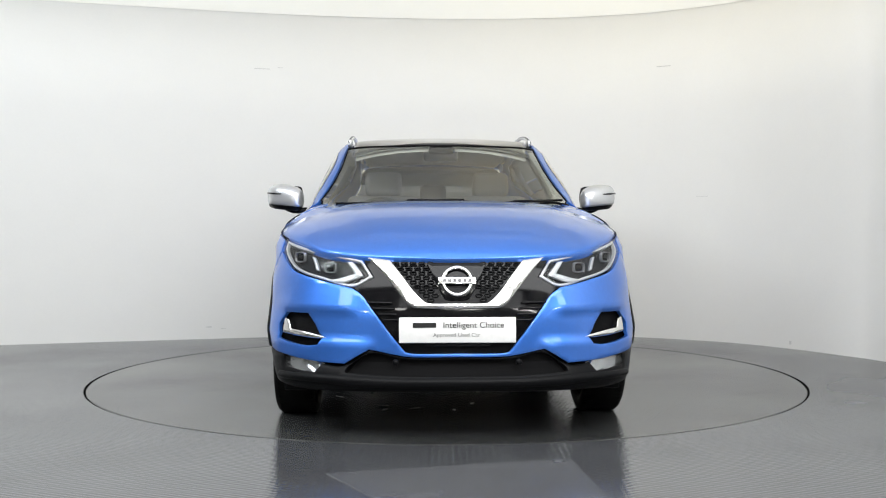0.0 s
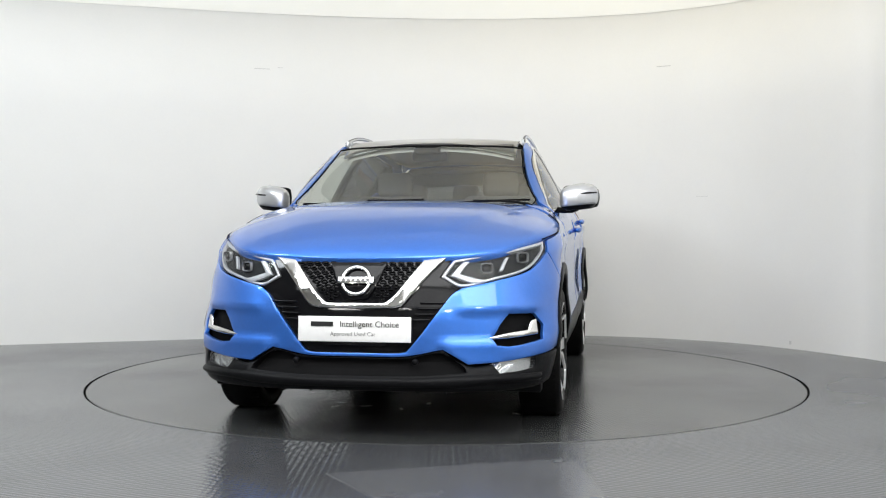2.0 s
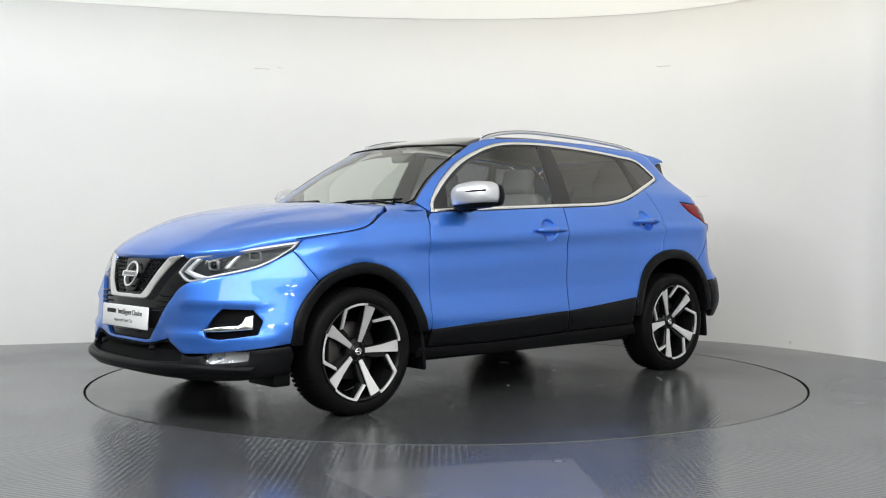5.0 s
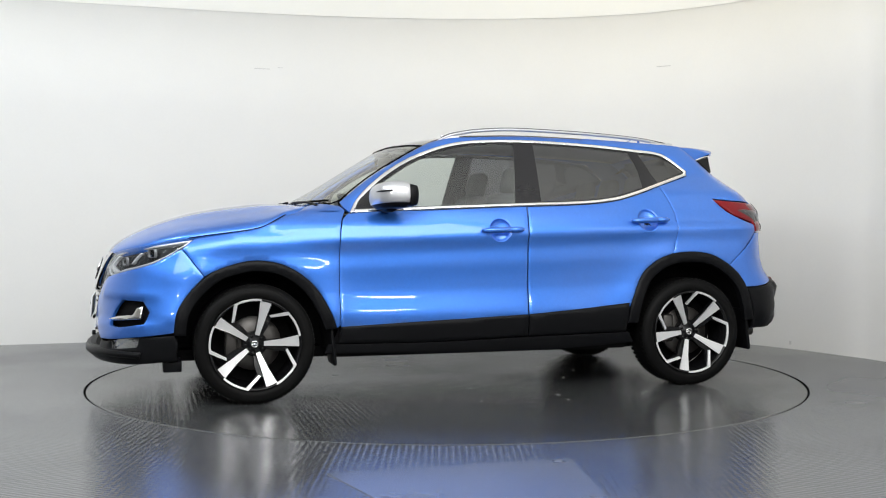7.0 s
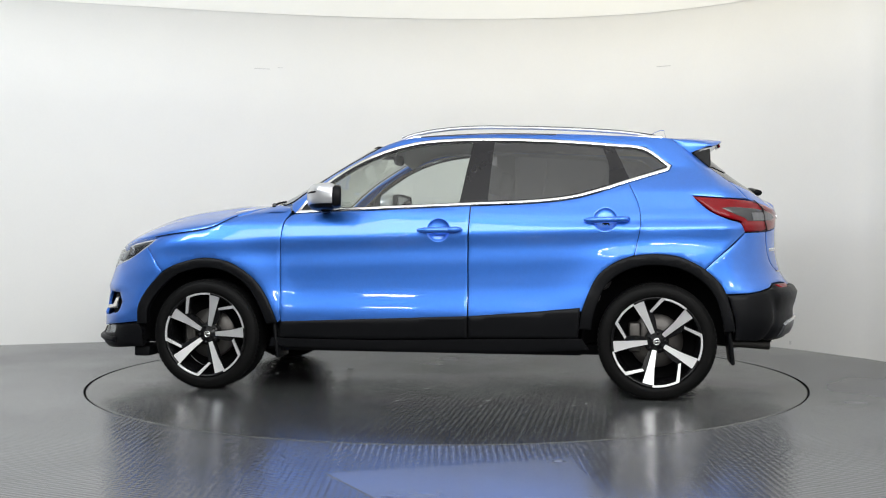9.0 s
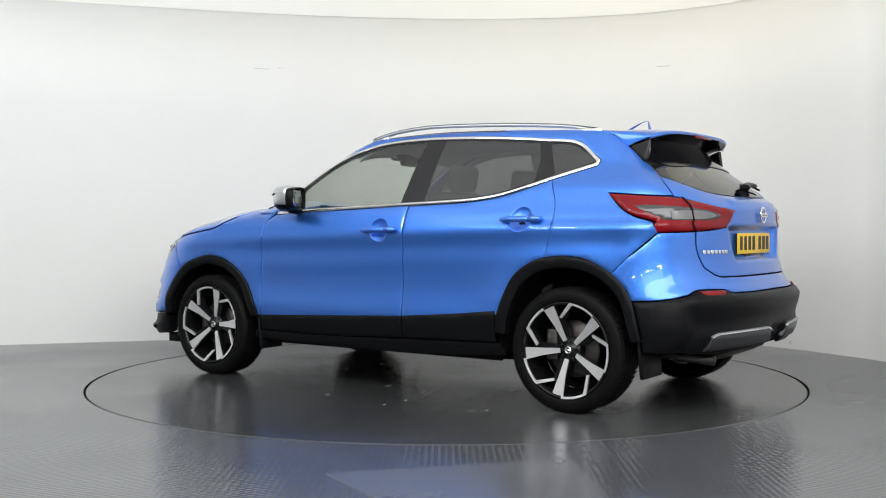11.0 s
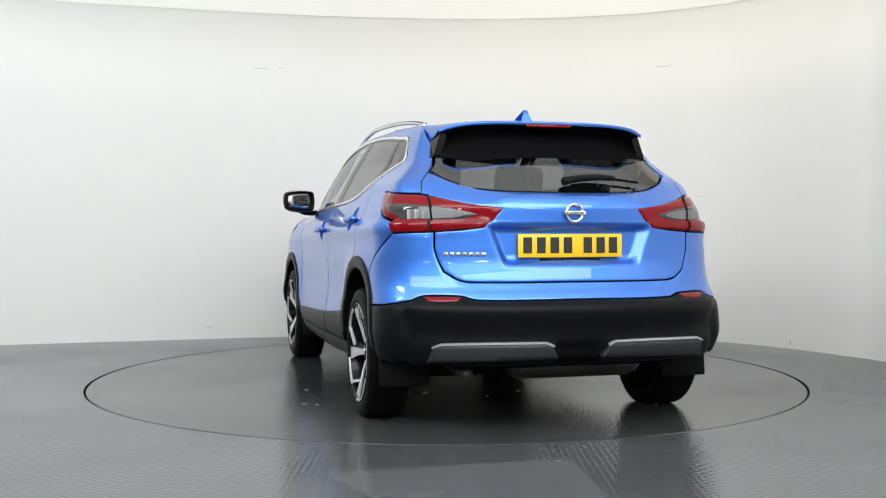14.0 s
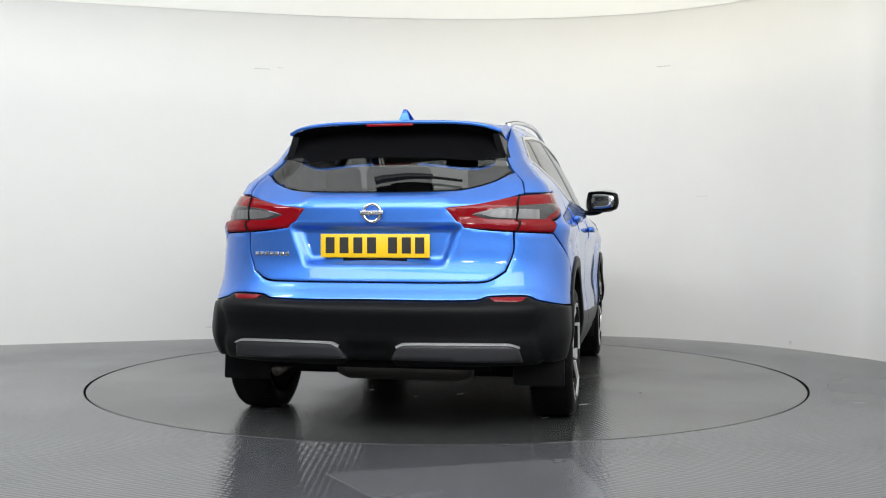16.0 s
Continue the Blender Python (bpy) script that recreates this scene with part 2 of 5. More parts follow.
def studio():
    line = spline(WALL_LINE)
    # the curved wall, 12 cm thick
    bm = bmesh.new()
    cols = []
    for i, p in enumerate(line):
        d = (line[min(i + 1, len(line) - 1)] - line[max(i - 1, 0)]).normalized()
        out = Vector((-d.y, d.x))
        q = p + out * 0.12
        cols.append([bm.verts.new((p.x, p.y, z)) for z in (0.0, 1.0, 2.0, WALL_TOP)] + [bm.verts.new((q.x, q.y, WALL_TOP)), bm.verts.new((q.x, q.y, 0.0))])
    for a, b in zip(cols, cols[1:]):
        for k in range(5):
            bm.faces.new((a[k], b[k], b[k + 1], a[k + 1]))
    bmesh.ops.recalc_face_normals(bm, faces=bm.faces[:])
    wall = link("wall_north", bm, WALL)
    tagged(wall, "curved matt white studio wall with faint scuffs", "wall", kind="structure")
    # faint rubbed marks on the wall's paint
    for x, z, ln, hi in ((-1.62, 2.39, 0.14, 0.006), (-1.50, 2.405, 0.05, 0.004), (1.93, 2.40, 0.13, 0.006), (-2.10, 0.105, 0.05, 0.010), (-1.98, 0.09, 0.04, 0.006), (2.77, 0.05, 0.02, 0.03), (2.2, 1.25, 0.10, 0.004)):
        i = min(range(len(line)), key=lambda k: abs(line[k].x - x) + (9 if line[k].y < 0 else 0))
        p, d = line[i], (line[i + 1] - line[i - 1]).normalized()
        mark = bmesh.new()
        box(mark, (ln, 0.002, hi), (p.x + d.y * 0.003, p.y - d.x * 0.003, z), 0.0, Euler((0, 0, math.atan2(d.y, d.x))).to_matrix())
        link("wall_scuff", mark, RUB, wall, "faint grey rub mark", smooth=False)
    bm = bmesh.new()
    box(bm, (14.6, 0.12, 4.3), (-2.5, -9.6, 2.1))
    tagged(link("wall_south", bm, WALL, smooth=False), "plain white wall behind the camera", "wall", kind="structure")
    # raised ceiling over the wall's top edge
    bm = bmesh.new()
    box(bm, (16.0, 14.5, 0.1), (-2.5, -3.2, 4.25))
    tagged(link("ceiling", bm, CEILING, smooth=False), "white studio ceiling lit from below", "ceiling", kind="structure")
    bm = bmesh.new()
    cols = []
    for i, p in enumerate(line):
        d = (line[min(i + 1, len(line) - 1)] - line[max(i - 1, 0)]).normalized()
        out = Vector((-d.y, d.x))
        cols.append([bm.verts.new((*(p - out * 0.004), WALL_TOP - 0.004)), bm.verts.new((*(p - out * 0.004), WALL_TOP + 0.12)), bm.verts.new((*(p + out * 0.05), WALL_TOP + 0.5)), bm.verts.new((*(p + out * 0.1), 4.22))])
    for a, b in zip(cols, cols[1:]):
        for k in range(3):
            bm.faces.new((a[k], b[k], b[k + 1], a[k + 1]))
    bmesh.ops.recalc_face_normals(bm, faces=bm.faces[:])
    tagged(link("trim", bm, CEILING), "pale cream cove above the curved wall", "cove", kind="structure")
    # floor sheet round the turntable's pit
    bm = bmesh.new()
    n = 128
    inner = [bm.verts.new((2.276 * math.cos(2 * math.pi * i / n), 2.276 * math.sin(2 * math.pi * i / n), 0)) for i in range(n)]
    pit = [bm.verts.new((v.co.x, v.co.y, -0.06)) for v in inner]
    outer = [bm.verts.new((16 * math.cos(2 * math.pi * i / n), 16 * math.sin(2 * math.pi * i / n), 0)) for i in range(n)]
    for i in range(n):
        j = (i + 1) % n
        bm.faces.new((inner[i], outer[i], outer[j], inner[j]))
        bm.faces.new((inner[i], inner[j], pit[j], pit[i]))
    bm.faces.new(pit)
    ground = link("floor", bm, FLOOR, smooth=False)
    plate = bmesh.new()
    ring = [plate.verts.new((x, y, 0.0025)) for x, y in ((-0.055, -3.568), (0.638, -3.843), (0.526, -2.545), (-0.473, -2.828))]
    base = [plate.verts.new((v.co.x * 1.001, v.co.y * 1.001, -0.002)) for v in ring]
    plate.faces.new(ring)
    for i in range(4):
        plate.faces.new((ring[i], ring[(i + 1) % 4], base[(i + 1) % 4], base[i]))
    bmesh.ops.recalc_face_normals(plate, faces=plate.faces[:])
    link("floor_plate", plate, SMOOTH_PLATE, ground, "smooth grey cover plate let into the floor", smooth=False)
    tagged(ground, "grey painted tread-plate studio floor, faintly shiny", "floor", kind="structure")


def turntable():
    """The round plate that carries the car, with a thin dark gap round it."""
    bm = bmesh.new()
    lathe(bm, [(0.001, 0.0), (1.2, 0.0), (2.255, 0.0), (2.262, -0.004), (2.262, -0.05), (0.001, -0.05)], 160, "Z")
    base = new("turntable")
    tagged(base, "round grey steel turntable plate flush with the floor", "turntable")
    part("disc", bm, DISC, base, smooth=False)
    bm = bmesh.new()
    lathe(bm, [(2.2632, -0.004), (2.2632, -0.03), (2.2752, -0.03), (2.2752, -0.003)], 160, "Z")
    part("rim_gap", bm, GAP, base, "dark gap round the turntable")
    rng = random.Random(5)
    for k in range(26):
        bm = bmesh.new()
        a, r = rng.uniform(0, 6.28), rng.uniform(0.5, 1.7)
        m = 9
        ln, wd = rng.uniform(0.012, 0.05), rng.uniform(0.004, 0.012)
        turn = rng.uniform(0, 3.14)
        ring = []
        for i in range(m):
            q = 2 * math.pi * i / m
            x, y = ln * math.cos(q) * rng.uniform(0.6, 1.1), wd * math.sin(q) * rng.uniform(0.6, 1.1)
            ring.append(bm.verts.new((r * math.cos(a) + x * math.cos(turn) - y * math.sin(turn), r * math.sin(a) + x * math.sin(turn) + y * math.cos(turn), 0.0015)))
        top = bm.verts.new((r * math.cos(a), r * math.sin(a), 0.0022))
        for i in range(m):
            bm.faces.new((ring[i], ring[(i + 1) % m], top))
        part("disc_speck", bm, PALE_SPOT, base, "pale spot on the plate")
    return base


studio()
TABLE = turntable()

# ---- body surface: plan outlines stacked over height ----
def curve(*pairs):
    """A smooth curve through (at, value) pairs, as a function."""
    xs = [p[0] for p in pairs]
    ys = [p[1] for p in pairs]
    n = len(xs)
    sl = [(ys[i + 1] - ys[i]) / (xs[i + 1] - xs[i]) for i in range(n - 1)]
    m = [sl[0]]
    for i in range(1, n - 1):
        a, b = sl[i - 1], sl[i]
        m.append(0.0 if a * b <= 0 else 2 * a * b / (a + b))
    m.append(sl[-1])

    def f(x):
        if x <= xs[0]:
            return ys[0]
        if x >= xs[-1]:
            return ys[-1]
        i = 0
        while xs[i + 1] < x:
            i += 1
        h = xs[i + 1] - xs[i]
        t = (x - xs[i]) / h
        return (ys[i] * (1 + 2 * t) * (1 - t) ** 2 + h * m[i] * t * (1 - t) ** 2
                + ys[i + 1] * t * t * (3 - 2 * t) + h * m[i + 1] * t * t * (t - 1))
    lo, hi, k = xs[0], xs[-1], 800
    tab = [f(lo + (hi - lo) * i / k) for i in range(k + 1)]

    def g(x):
        v = (x - lo) / (hi - lo) * k
        if v <= 0:
            return tab[0]
        if v >= k:
            return tab[k]
        i = int(v)
        return tab[i] + (tab[i + 1] - tab[i]) * (v - i)
    return g


WHEEL_X, WHEEL_R = 1.338, 0.331
width = curve((0.16, 0.80), (0.22, 0.84), (0.30, 0.868), (0.42, 0.892), (0.475, 0.895), (0.50, 0.8925), (0.54, 0.886), (0.58, 0.8800), (0.63, 0.8755), (0.68, 0.8755), (0.73, 0.8775), (0.775, 0.8795),
              (0.81, 0.8785), (0.845, 0.8775), (0.875, 0.8805), (0.905, 0.8870), (0.928, 0.8915), (0.94, 0.8905), (1.0, 0.874), (1.06, 0.853), (1.10, 0.834), (1.2, 0.786), (1.3, 0.736), (1.4, 0.678), (1.48, 0.628),
              (1.52, 0.598), (1.55, 0.555), (1.58, 0.50))
nose_low = curve((0.16, 2.06), (0.20, 2.15), (0.236, 2.222), (0.27, 2.24), (0.30, 2.236), (0.36, 2.21), (0.42, 2.207), (0.55, 2.207), (0.66, 2.19),
                 (0.75, 2.165), (0.84, 2.125), (0.90, 2.06), (0.98, 1.95), (1.04, 1.70), (1.075, 1.5), (1.10, 1.32), (1.16, 1.12))
nose_up = curve((1.04, 1.26), (1.10, 1.098), (1.2, 0.900), (1.3, 0.734), (1.4, 0.572), (1.5, 0.40), (1.54, 0.27), (1.58, 0.05))
tail_end = curve((0.25, -2.02), (0.30, -2.08), (0.351, -2.142), (0.40, -2.172), (0.458, -2.193), (0.564, -2.197), (0.60, -2.188),
                 (0.635, -2.160), (0.72, -2.102), (0.85, -2.074), (0.98, -2.074), (1.075, -2.076), (1.10, -2.058), (1.148, -2.0), (1.2, -1.935),
                 (1.3, -1.80), (1.4, -1.68), (1.48, -1.60), (1.55, -1.50))
bend_low = curve((0.16, 0.42), (0.5, 0.50), (0.75, 0.56), (0.92, 0.62), (1.1, 0.60))
bend_up = curve((1.04, 0.31), (1.3, 0.245), (1.55, 0.25))
bend_tail = curve((0.25, 0.38), (0.6, 0.40), (0.85, 0.40), (0.97, 0.42), (1.07, 0.40), (1.2, 0.28), (1.35, 0.21), (1.5, 0.17))
FM, TM = 2.6, 2.4


def half_width(x, z):
    """Half the body's width beside the corners, with flared arches and a tapered cabin."""
    k = max(0.0, min(1.0, (z - 0.5) / 0.2, (1.08 - z) / 0.12))
    w = width(z + 0.03 * x * k)
    if z > 1.0 and x < -0.2:
        w *= 1 - (0.02 + 0.085 * max(0.0, min(1.0, (z - 1.2) / 0.12))) * ((-0.2 - x) / 1.4) ** 2
    if z > 1.0 and x > 0.2:
        w *= 1 - 0.078 * min(1.2, ((x - 0.2) / 0.6) ** 1.6) * min(1.0, (z - 1.0) / 0.11)
    for cx in (WHEEL_X, -WHEEL_X):
        d = math.hypot(x - cx, z - 0.36)
        w += 0.020 * math.exp(-((d - 0.43) / 0.13) ** 2) * (1 if z < 0.95 else max(0, 1 - (z - 0.95) / 0.1)) * max(0.0, min(1.0, (z - 0.36) / 0.22))
    return w


def plan(u, z, up=False):
    """The body's point at u along its outline (0 nose, 1 to 2 side, 3 tail; below 0 the other side) and height z."""
    s = 1.0 if u >= 0 else -1.0
    u = min(abs(u), 3.0)
    xf, lf = (nose_up(z), bend_up(z)) if up else (nose_low(z), bend_low(z))
    xr, lr = tail_end(z), bend_tail(z)
    if u < 1:
        a = u * math.pi / 2
        x, k = xf - lf * (1 - math.cos(a)), math.sin(a) ** (2 / FM)
    elif u <= 2:
        x, k = (xf - lf) + (u - 1) * (xr + lr - xf + lf), 1.0
    else:
        a = (3 - u) * math.pi / 2
        x, k = xr + lr * (1 - math.cos(a)), math.sin(a) ** (2 / TM)
    return (x, s * k * half_width(x, z), z)


def u_side(x, z, up=False):
    xf, lf = (nose_up(z), bend_up(z)) if up else (nose_low(z), bend_low(z))
    xr, lr = tail_end(z), bend_tail(z)
    if x > xf - lf:
        return math.acos(max(0.0, 1 - (xf - x) / lf if xf > x else 1.0) if xf > x else 1.0) / (math.pi / 2)
    if x < xr + lr:
        return 3 - math.acos(max(0.0, 1 - (x - xr) / lr) if x > xr else 1.0) / (math.pi / 2)
    return 1 + (x - (xf - lf)) / (xr + lr - xf + lf)


def u_end(y, z, front, up=False):
    """u of the point at half-width y, seen from the front or from the back."""
    lo, hi = (0.0, 1.0) if front else (3.0, 2.0)
    for _ in range(30):
        mid = (lo + hi) / 2
        if plan(mid, z, up)[1] < abs(y):
            lo = mid
        else:
            hi = mid
    return math.copysign((lo + hi) / 2, y if y else 1.0)

# ---- panels cut from the body surface ----
def side(*pts, up=False):
    return [(u_side(x, z, up), z) for x, z in pts]


def front(*pts, up=False):
    return [(u_end(y, z, True, up), z) for y, z in pts]


def back(*pts):
    return [(u_end(y, z, False), z) for y, z in pts]


def lengths(z, up):
    us = [3 * i / 300 for i in range(301)]
    ls, p = [0.0], plan(0, z, up)
    for u in us[1:]:
        q = plan(u, z, up)
        ls.append(ls[-1] + math.dist(p, q))
        p = q
    return us, ls


ALONG = {False: lengths(0.62, False), True: lengths(1.25, True)}


def to_q(u, up, rear):
    us, ls = ALONG[up]
    v = float(np.interp(abs(u), us, ls))
    return math.copysign((ls[-1] - v) if rear else v, u)


def from_q(q, up, rear):
    us, ls = ALONG[up]
    v = ls[-1] - abs(q) if rear else abs(q)
    return math.copysign(float(np.interp(v, ls, us)), q)


def rounded(poly, spacing, sharp=38):
    """A closed outline, smoothed between its sharp corners and evenly sampled."""
    n = len(poly)
    P = [Vector(p) for p in poly]
    corner = []
    for i in range(n):
        a, b = P[i] - P[i - 1], P[(i + 1) % n] - P[i]
        corner.append(a.length < 1e-6 or b.length < 1e-6 or math.degrees(a.angle(b)) > sharp)
    out = []
    for i in range(n):
        j = (i + 1) % n
        p1, p2 = P[i], P[j]
        p0 = 2 * p1 - p2 if corner[i] else P[i - 1]
        p3 = 2 * p2 - p1 if corner[j] else P[(j + 1) % n]
        d = (p2 - p1).length
        t1 = (p2 - p0) * d / max(1e-6, (p1 - p0).length + d)
        t2 = (p3 - p1) * d / max(1e-6, (p3 - p2).length + d)
        k = max(1, round(d / spacing))
        for s in range(k):
            t = s / k
            h00, h10, h01, h11 = 2 * t ** 3 - 3 * t * t + 1, t ** 3 - 2 * t * t + t, -2 * t ** 3 + 3 * t * t, t ** 3 - t * t
            out.append(p1 * h00 + t1 * h10 + p2 * h01 + t2 * h11)
    return out


def inset(loop, d):
    n = len(loop)
    area = sum(loop[i - 1].x * loop[i].y - loop[i].x * loop[i - 1].y for i in range(n))
    s = 1 if area > 0 else -1
    out = []
    for i in range(n):
        a, b = (loop[i] - loop[i - 1]).normalized(), (loop[(i + 1) % n] - loop[i]).normalized()
        na, nb = Vector((-a.y, a.x)) * s, Vector((-b.y, b.x)) * s
        m = na + nb
        m = m / max(0.35, m.length_squared / 2) if m.length > 1e-6 else na
        out.append(loop[i] + m * d)
    return out


def inside(points, loop):
    x, y = points[:, 0], points[:, 1]
    res = np.zeros(len(points), bool)
    L = np.array([tuple(p) for p in loop])
    A, B = np.roll(L, 1, axis=0), L
    for (x0, y0), (x1, y1) in zip(A, B):
        if y0 == y1:
            continue
        c = ((y0 > y) != (y1 > y)) & (x < (x1 - x0) * (y - y0) / (y1 - y0) + x0)
        res ^= c
    return res


def away(points, loop):
    L = np.array([tuple(p) for p in loop])
    A, D = np.roll(L, 1, axis=0), None
    D = L - A
    best = np.full(len(points), 9.0)
    for a, d in zip(A, D):
        k = max(1e-12, d @ d)
        t = np.clip(((points - a) @ d) / k, 0, 1)
        best = np.minimum(best, np.linalg.norm(points - a - t[:, None] * d, axis=1))
    return best


def surface(q, z, up, rear, off, flat=False):
    e = 0.004
    if flat:
        p = Vector(plan(u_side(q, z, up), z, up))
        a = Vector(plan(u_side(q + e, z, up), z, up)) - Vector(plan(u_side(q - e, z, up), z, up))
        b = Vector(plan(u_side(q, z + e, up), z + e, up)) - Vector(plan(u_side(q, z - e, up), z - e, up))
    else:
        u = from_q(q, up, rear)
        p = Vector(plan(u, z, up))
        a = Vector(plan(from_q(q + e, up, rear), z, up)) - Vector(plan(from_q(q - e, up, rear), z, up))
        b = Vector(plan(u, z + e, up)) - Vector(plan(u, z - e, up))
    n = a.cross(b)
    n = n.normalized() if n.length > 1e-9 else Vector((1, 0, 0))
    ref = Vector((p.x - max(-1.4, min(1.4, p.x)), p.y, 0.02))
    if n.dot(ref) < 0:
        n = -n
    return p + n * (off(p) if callable(off) else off), n


def panel(name, poly, mat, parent, holes=(), up=False, rear=False, full=False, off=0.0, step=0.03, gap=0.0016, roll=0.004, lip=0.0016,
          deep=0.016, label="", sharp=38, fine=None, flat=False, dense=()):
    """A body panel: an outline on the body surface, its edge rolled in and turned back by its depth."""
    fine = fine or step * 0.6

    def loop_of(pts, d):
        if not flat:
            pts = [(to_q(u, up, rear), z) for u, z in pts]
        return inset(rounded(pts, fine, sharp), d) if d else rounded(pts, fine, sharp)
    if full:
        poly = poly + [(-u, z) for u, z in reversed(poly) if to_q(u, up, rear) > 1e-3]
    outer = loop_of(poly, gap)
    cuts = [loop_of(h, -gap) for h in holes]
    if full:
        cuts += [[Vector((-p.x, p.y)) for p in reversed(c)] for c in cuts]
    loops = [outer] + cuts
    verts, edges, kind = [], [], []
    for lp in loops:
        s = len(verts)
        verts += lp
        kind += [1] * len(lp)
        edges += [(s + i, s + (i + 1) % len(lp)) for i in range(len(lp))]
    nb = len(verts)
    extra = []
    if roll:
        for k, lp in enumerate(loops):
            extra += inset(lp, roll if k == 0 else -roll)
    xs, zs = [p.x for p in outer], [p.y for p in outer]
    nx, nz = int((max(xs) - min(xs)) / step) + 1, int((max(zs) - min(zs)) / step) + 1
    grid = np.array([(min(xs) + (i + 0.5 * (j % 2)) * step, min(zs) + j * step) for i in range(nx + 1) for j in range(nz + 1)])
    keep = inside(grid, outer) & (away(grid, outer) > max(step * 0.45, roll * 1.6))
    for c in cuts:
        keep &= ~inside(grid, c) & (away(grid, c) > max(step * 0.45, roll * 1.6))
    for cx, cz, r in dense:
        keep &= np.hypot(grid[:, 0] - cx, grid[:, 1] - cz) > r * 1.14
    grid = grid[keep]
    for cx, cz, r in dense:
        rings = [(cx + r * f * math.cos(q), cz + r * f * math.sin(q)) for f in (0.0, 0.25, 0.5, 0.72, 0.86, 0.94, 0.99, 1.03, 1.10) for q in [2 * math.pi * i / 28 for i in range(28 if f else 1)]]
        grid = np.concatenate([grid, np.array(rings)])
    if extra:
        ex = np.array([tuple(p) for p in extra])
        ok = inside(ex, outer)
        for c in cuts:
            ok &= ~inside(ex, c)
        for lp in loops:
            ok &= away(ex, lp) > roll * 0.6
        grid = np.concatenate([ex[ok], grid]) if len(grid) else ex[ok]
    allv = verts + [Vector((float(a), float(b))) for a, b in grid]
    v2, _, tris, ov, _, _ = geometry.delaunay_2d_cdt(allv, edges, [], 0, 1e-5)
    cen = np.array([[sum(v2[i].x for i in f) / 3, sum(v2[i].y for i in f) / 3] for f in tris])
    ok = inside(cen, outer)
    for c in cuts:
        ok &= ~inside(cen, c)
    bm = bmesh.new()
    made, nrm = [], []
    for i, p in enumerate(v2):
        edge = any(o < nb for o in ov[i])
        co, n = surface(p.x, p.y, up, rear, off, flat)
        made.append(bm.verts.new(co - n * lip if edge and lip else co))
        nrm.append(n)
    for f, good in zip(tris, ok):
        if good:
            a, b, c = (made[i] for i in f)
            fn = (b.co - a.co).cross(c.co - a.co)
            bm.faces.new((a, b, c) if fn.dot(nrm[f[0]]) > 0 else (a, c, b))
    idx = {v: i for i, v in enumerate(made)}
    rims = [e for e in bm.edges if len(e.link_faces) == 1]
    low, top = {}, {}
    for e in rims:
        f = e.link_faces[0]
        a, b = e.verts
        for v in (a, b):
            if v not in low:
                top[v] = bm.verts.new(v.co)
                low[v] = bm.verts.new(v.co - nrm[idx[v]] * deep)
        vs = list(f.verts)
        fwd = vs[(vs.index(a) + 1) % len(vs)] is b
        bm.faces.new((top[b], top[a], low[a], low[b]) if fwd else (top[a], top[b], low[b], low[a]))
    loose = [v for v in bm.verts if not v.link_faces]
    bmesh.ops.delete(bm, geom=loose, context="VERTS")
    return part(name, bm, mat, parent, label)


def pair(*args, **kw):
    """A panel and its twin on the other side."""
    ob = panel(*args, **kw)
    return ob, mirrored(ob)


# ---- the car ----
CAR = new("car")
tagged(CAR, "bright metallic blue family crossover car with black cladding", "car")

# outlines shared by neighbours, along the car and up
ARCH_F = ((1.774, 0.395), (1.757, 0.519), (1.678, 0.637), (1.559, 0.737), (1.424, 0.782), (1.323, 0.794), (1.189, 0.771), (1.071, 0.705),
          (0.988, 0.622), (0.921, 0.506), (0.884, 0.41))
ARCH_R = ((-0.905, 0.40), (-0.926, 0.52), (-1.003, 0.694), (-1.10, 0.776), (-1.213, 0.818), (-1.342, 0.827), (-1.47, 0.809), (-1.599, 0.744),
          (-1.695, 0.647), (-1.738, 0.534), (-1.767, 0.40))
WINDOW_TOP = ((0.795, 1.063), (0.734, 1.156), (0.610, 1.268), (0.447, 1.374), (0.279, 1.447), (0.110, 1.493), (-0.061, 1.513), (-0.335, 1.519),
              (-0.744, 1.503), (-1.082, 1.475), (-1.276, 1.448), (-1.424, 1.340), (-1.412, 1.310))
WINDOW_LOW = ((-1.168, 1.234), (-1.02, 1.186), (-0.865, 1.146), (-0.66, 1.122), (-0.269, 1.106), (0.30, 1.084))
GUTTER = curve((-1.60, 1.452), (-1.43, 1.498), (-1.09, 1.518), (-0.75, 1.534), (-0.335, 1.545), (-0.06, 1.535), (0.144, 1.522), (0.27, 1.490), (0.36, 1.445),
               (0.52, 1.354), (0.64, 1.279), (0.74, 1.206), (0.82, 1.142), (0.905, 1.072), (0.99, 1.004))
DOOR_GAP = ((0.862, 0.405), (0.868, 0.721), (0.861, 0.92), (0.845, 1.022))
MID_GAP = ((-0.262, 0.450), (-0.262, 0.856), (-0.271, 1.104))
REAR_GAP = ((-1.180, 1.236), (-1.238, 1.101), (-1.246, 0.987), (-1.228, 0.89), (-1.212, 0.820))
LAMP_F = front((0.438, 0.834), (0.384, 0.752), (0.478, 0.704), (0.623, 0.733)) + side((1.90, 0.776), (1.80, 0.823), (1.735, 0.868), (1.668, 0.922)) + front((0.745, 0.899), (0.655, 0.878), (0.525, 0.852))
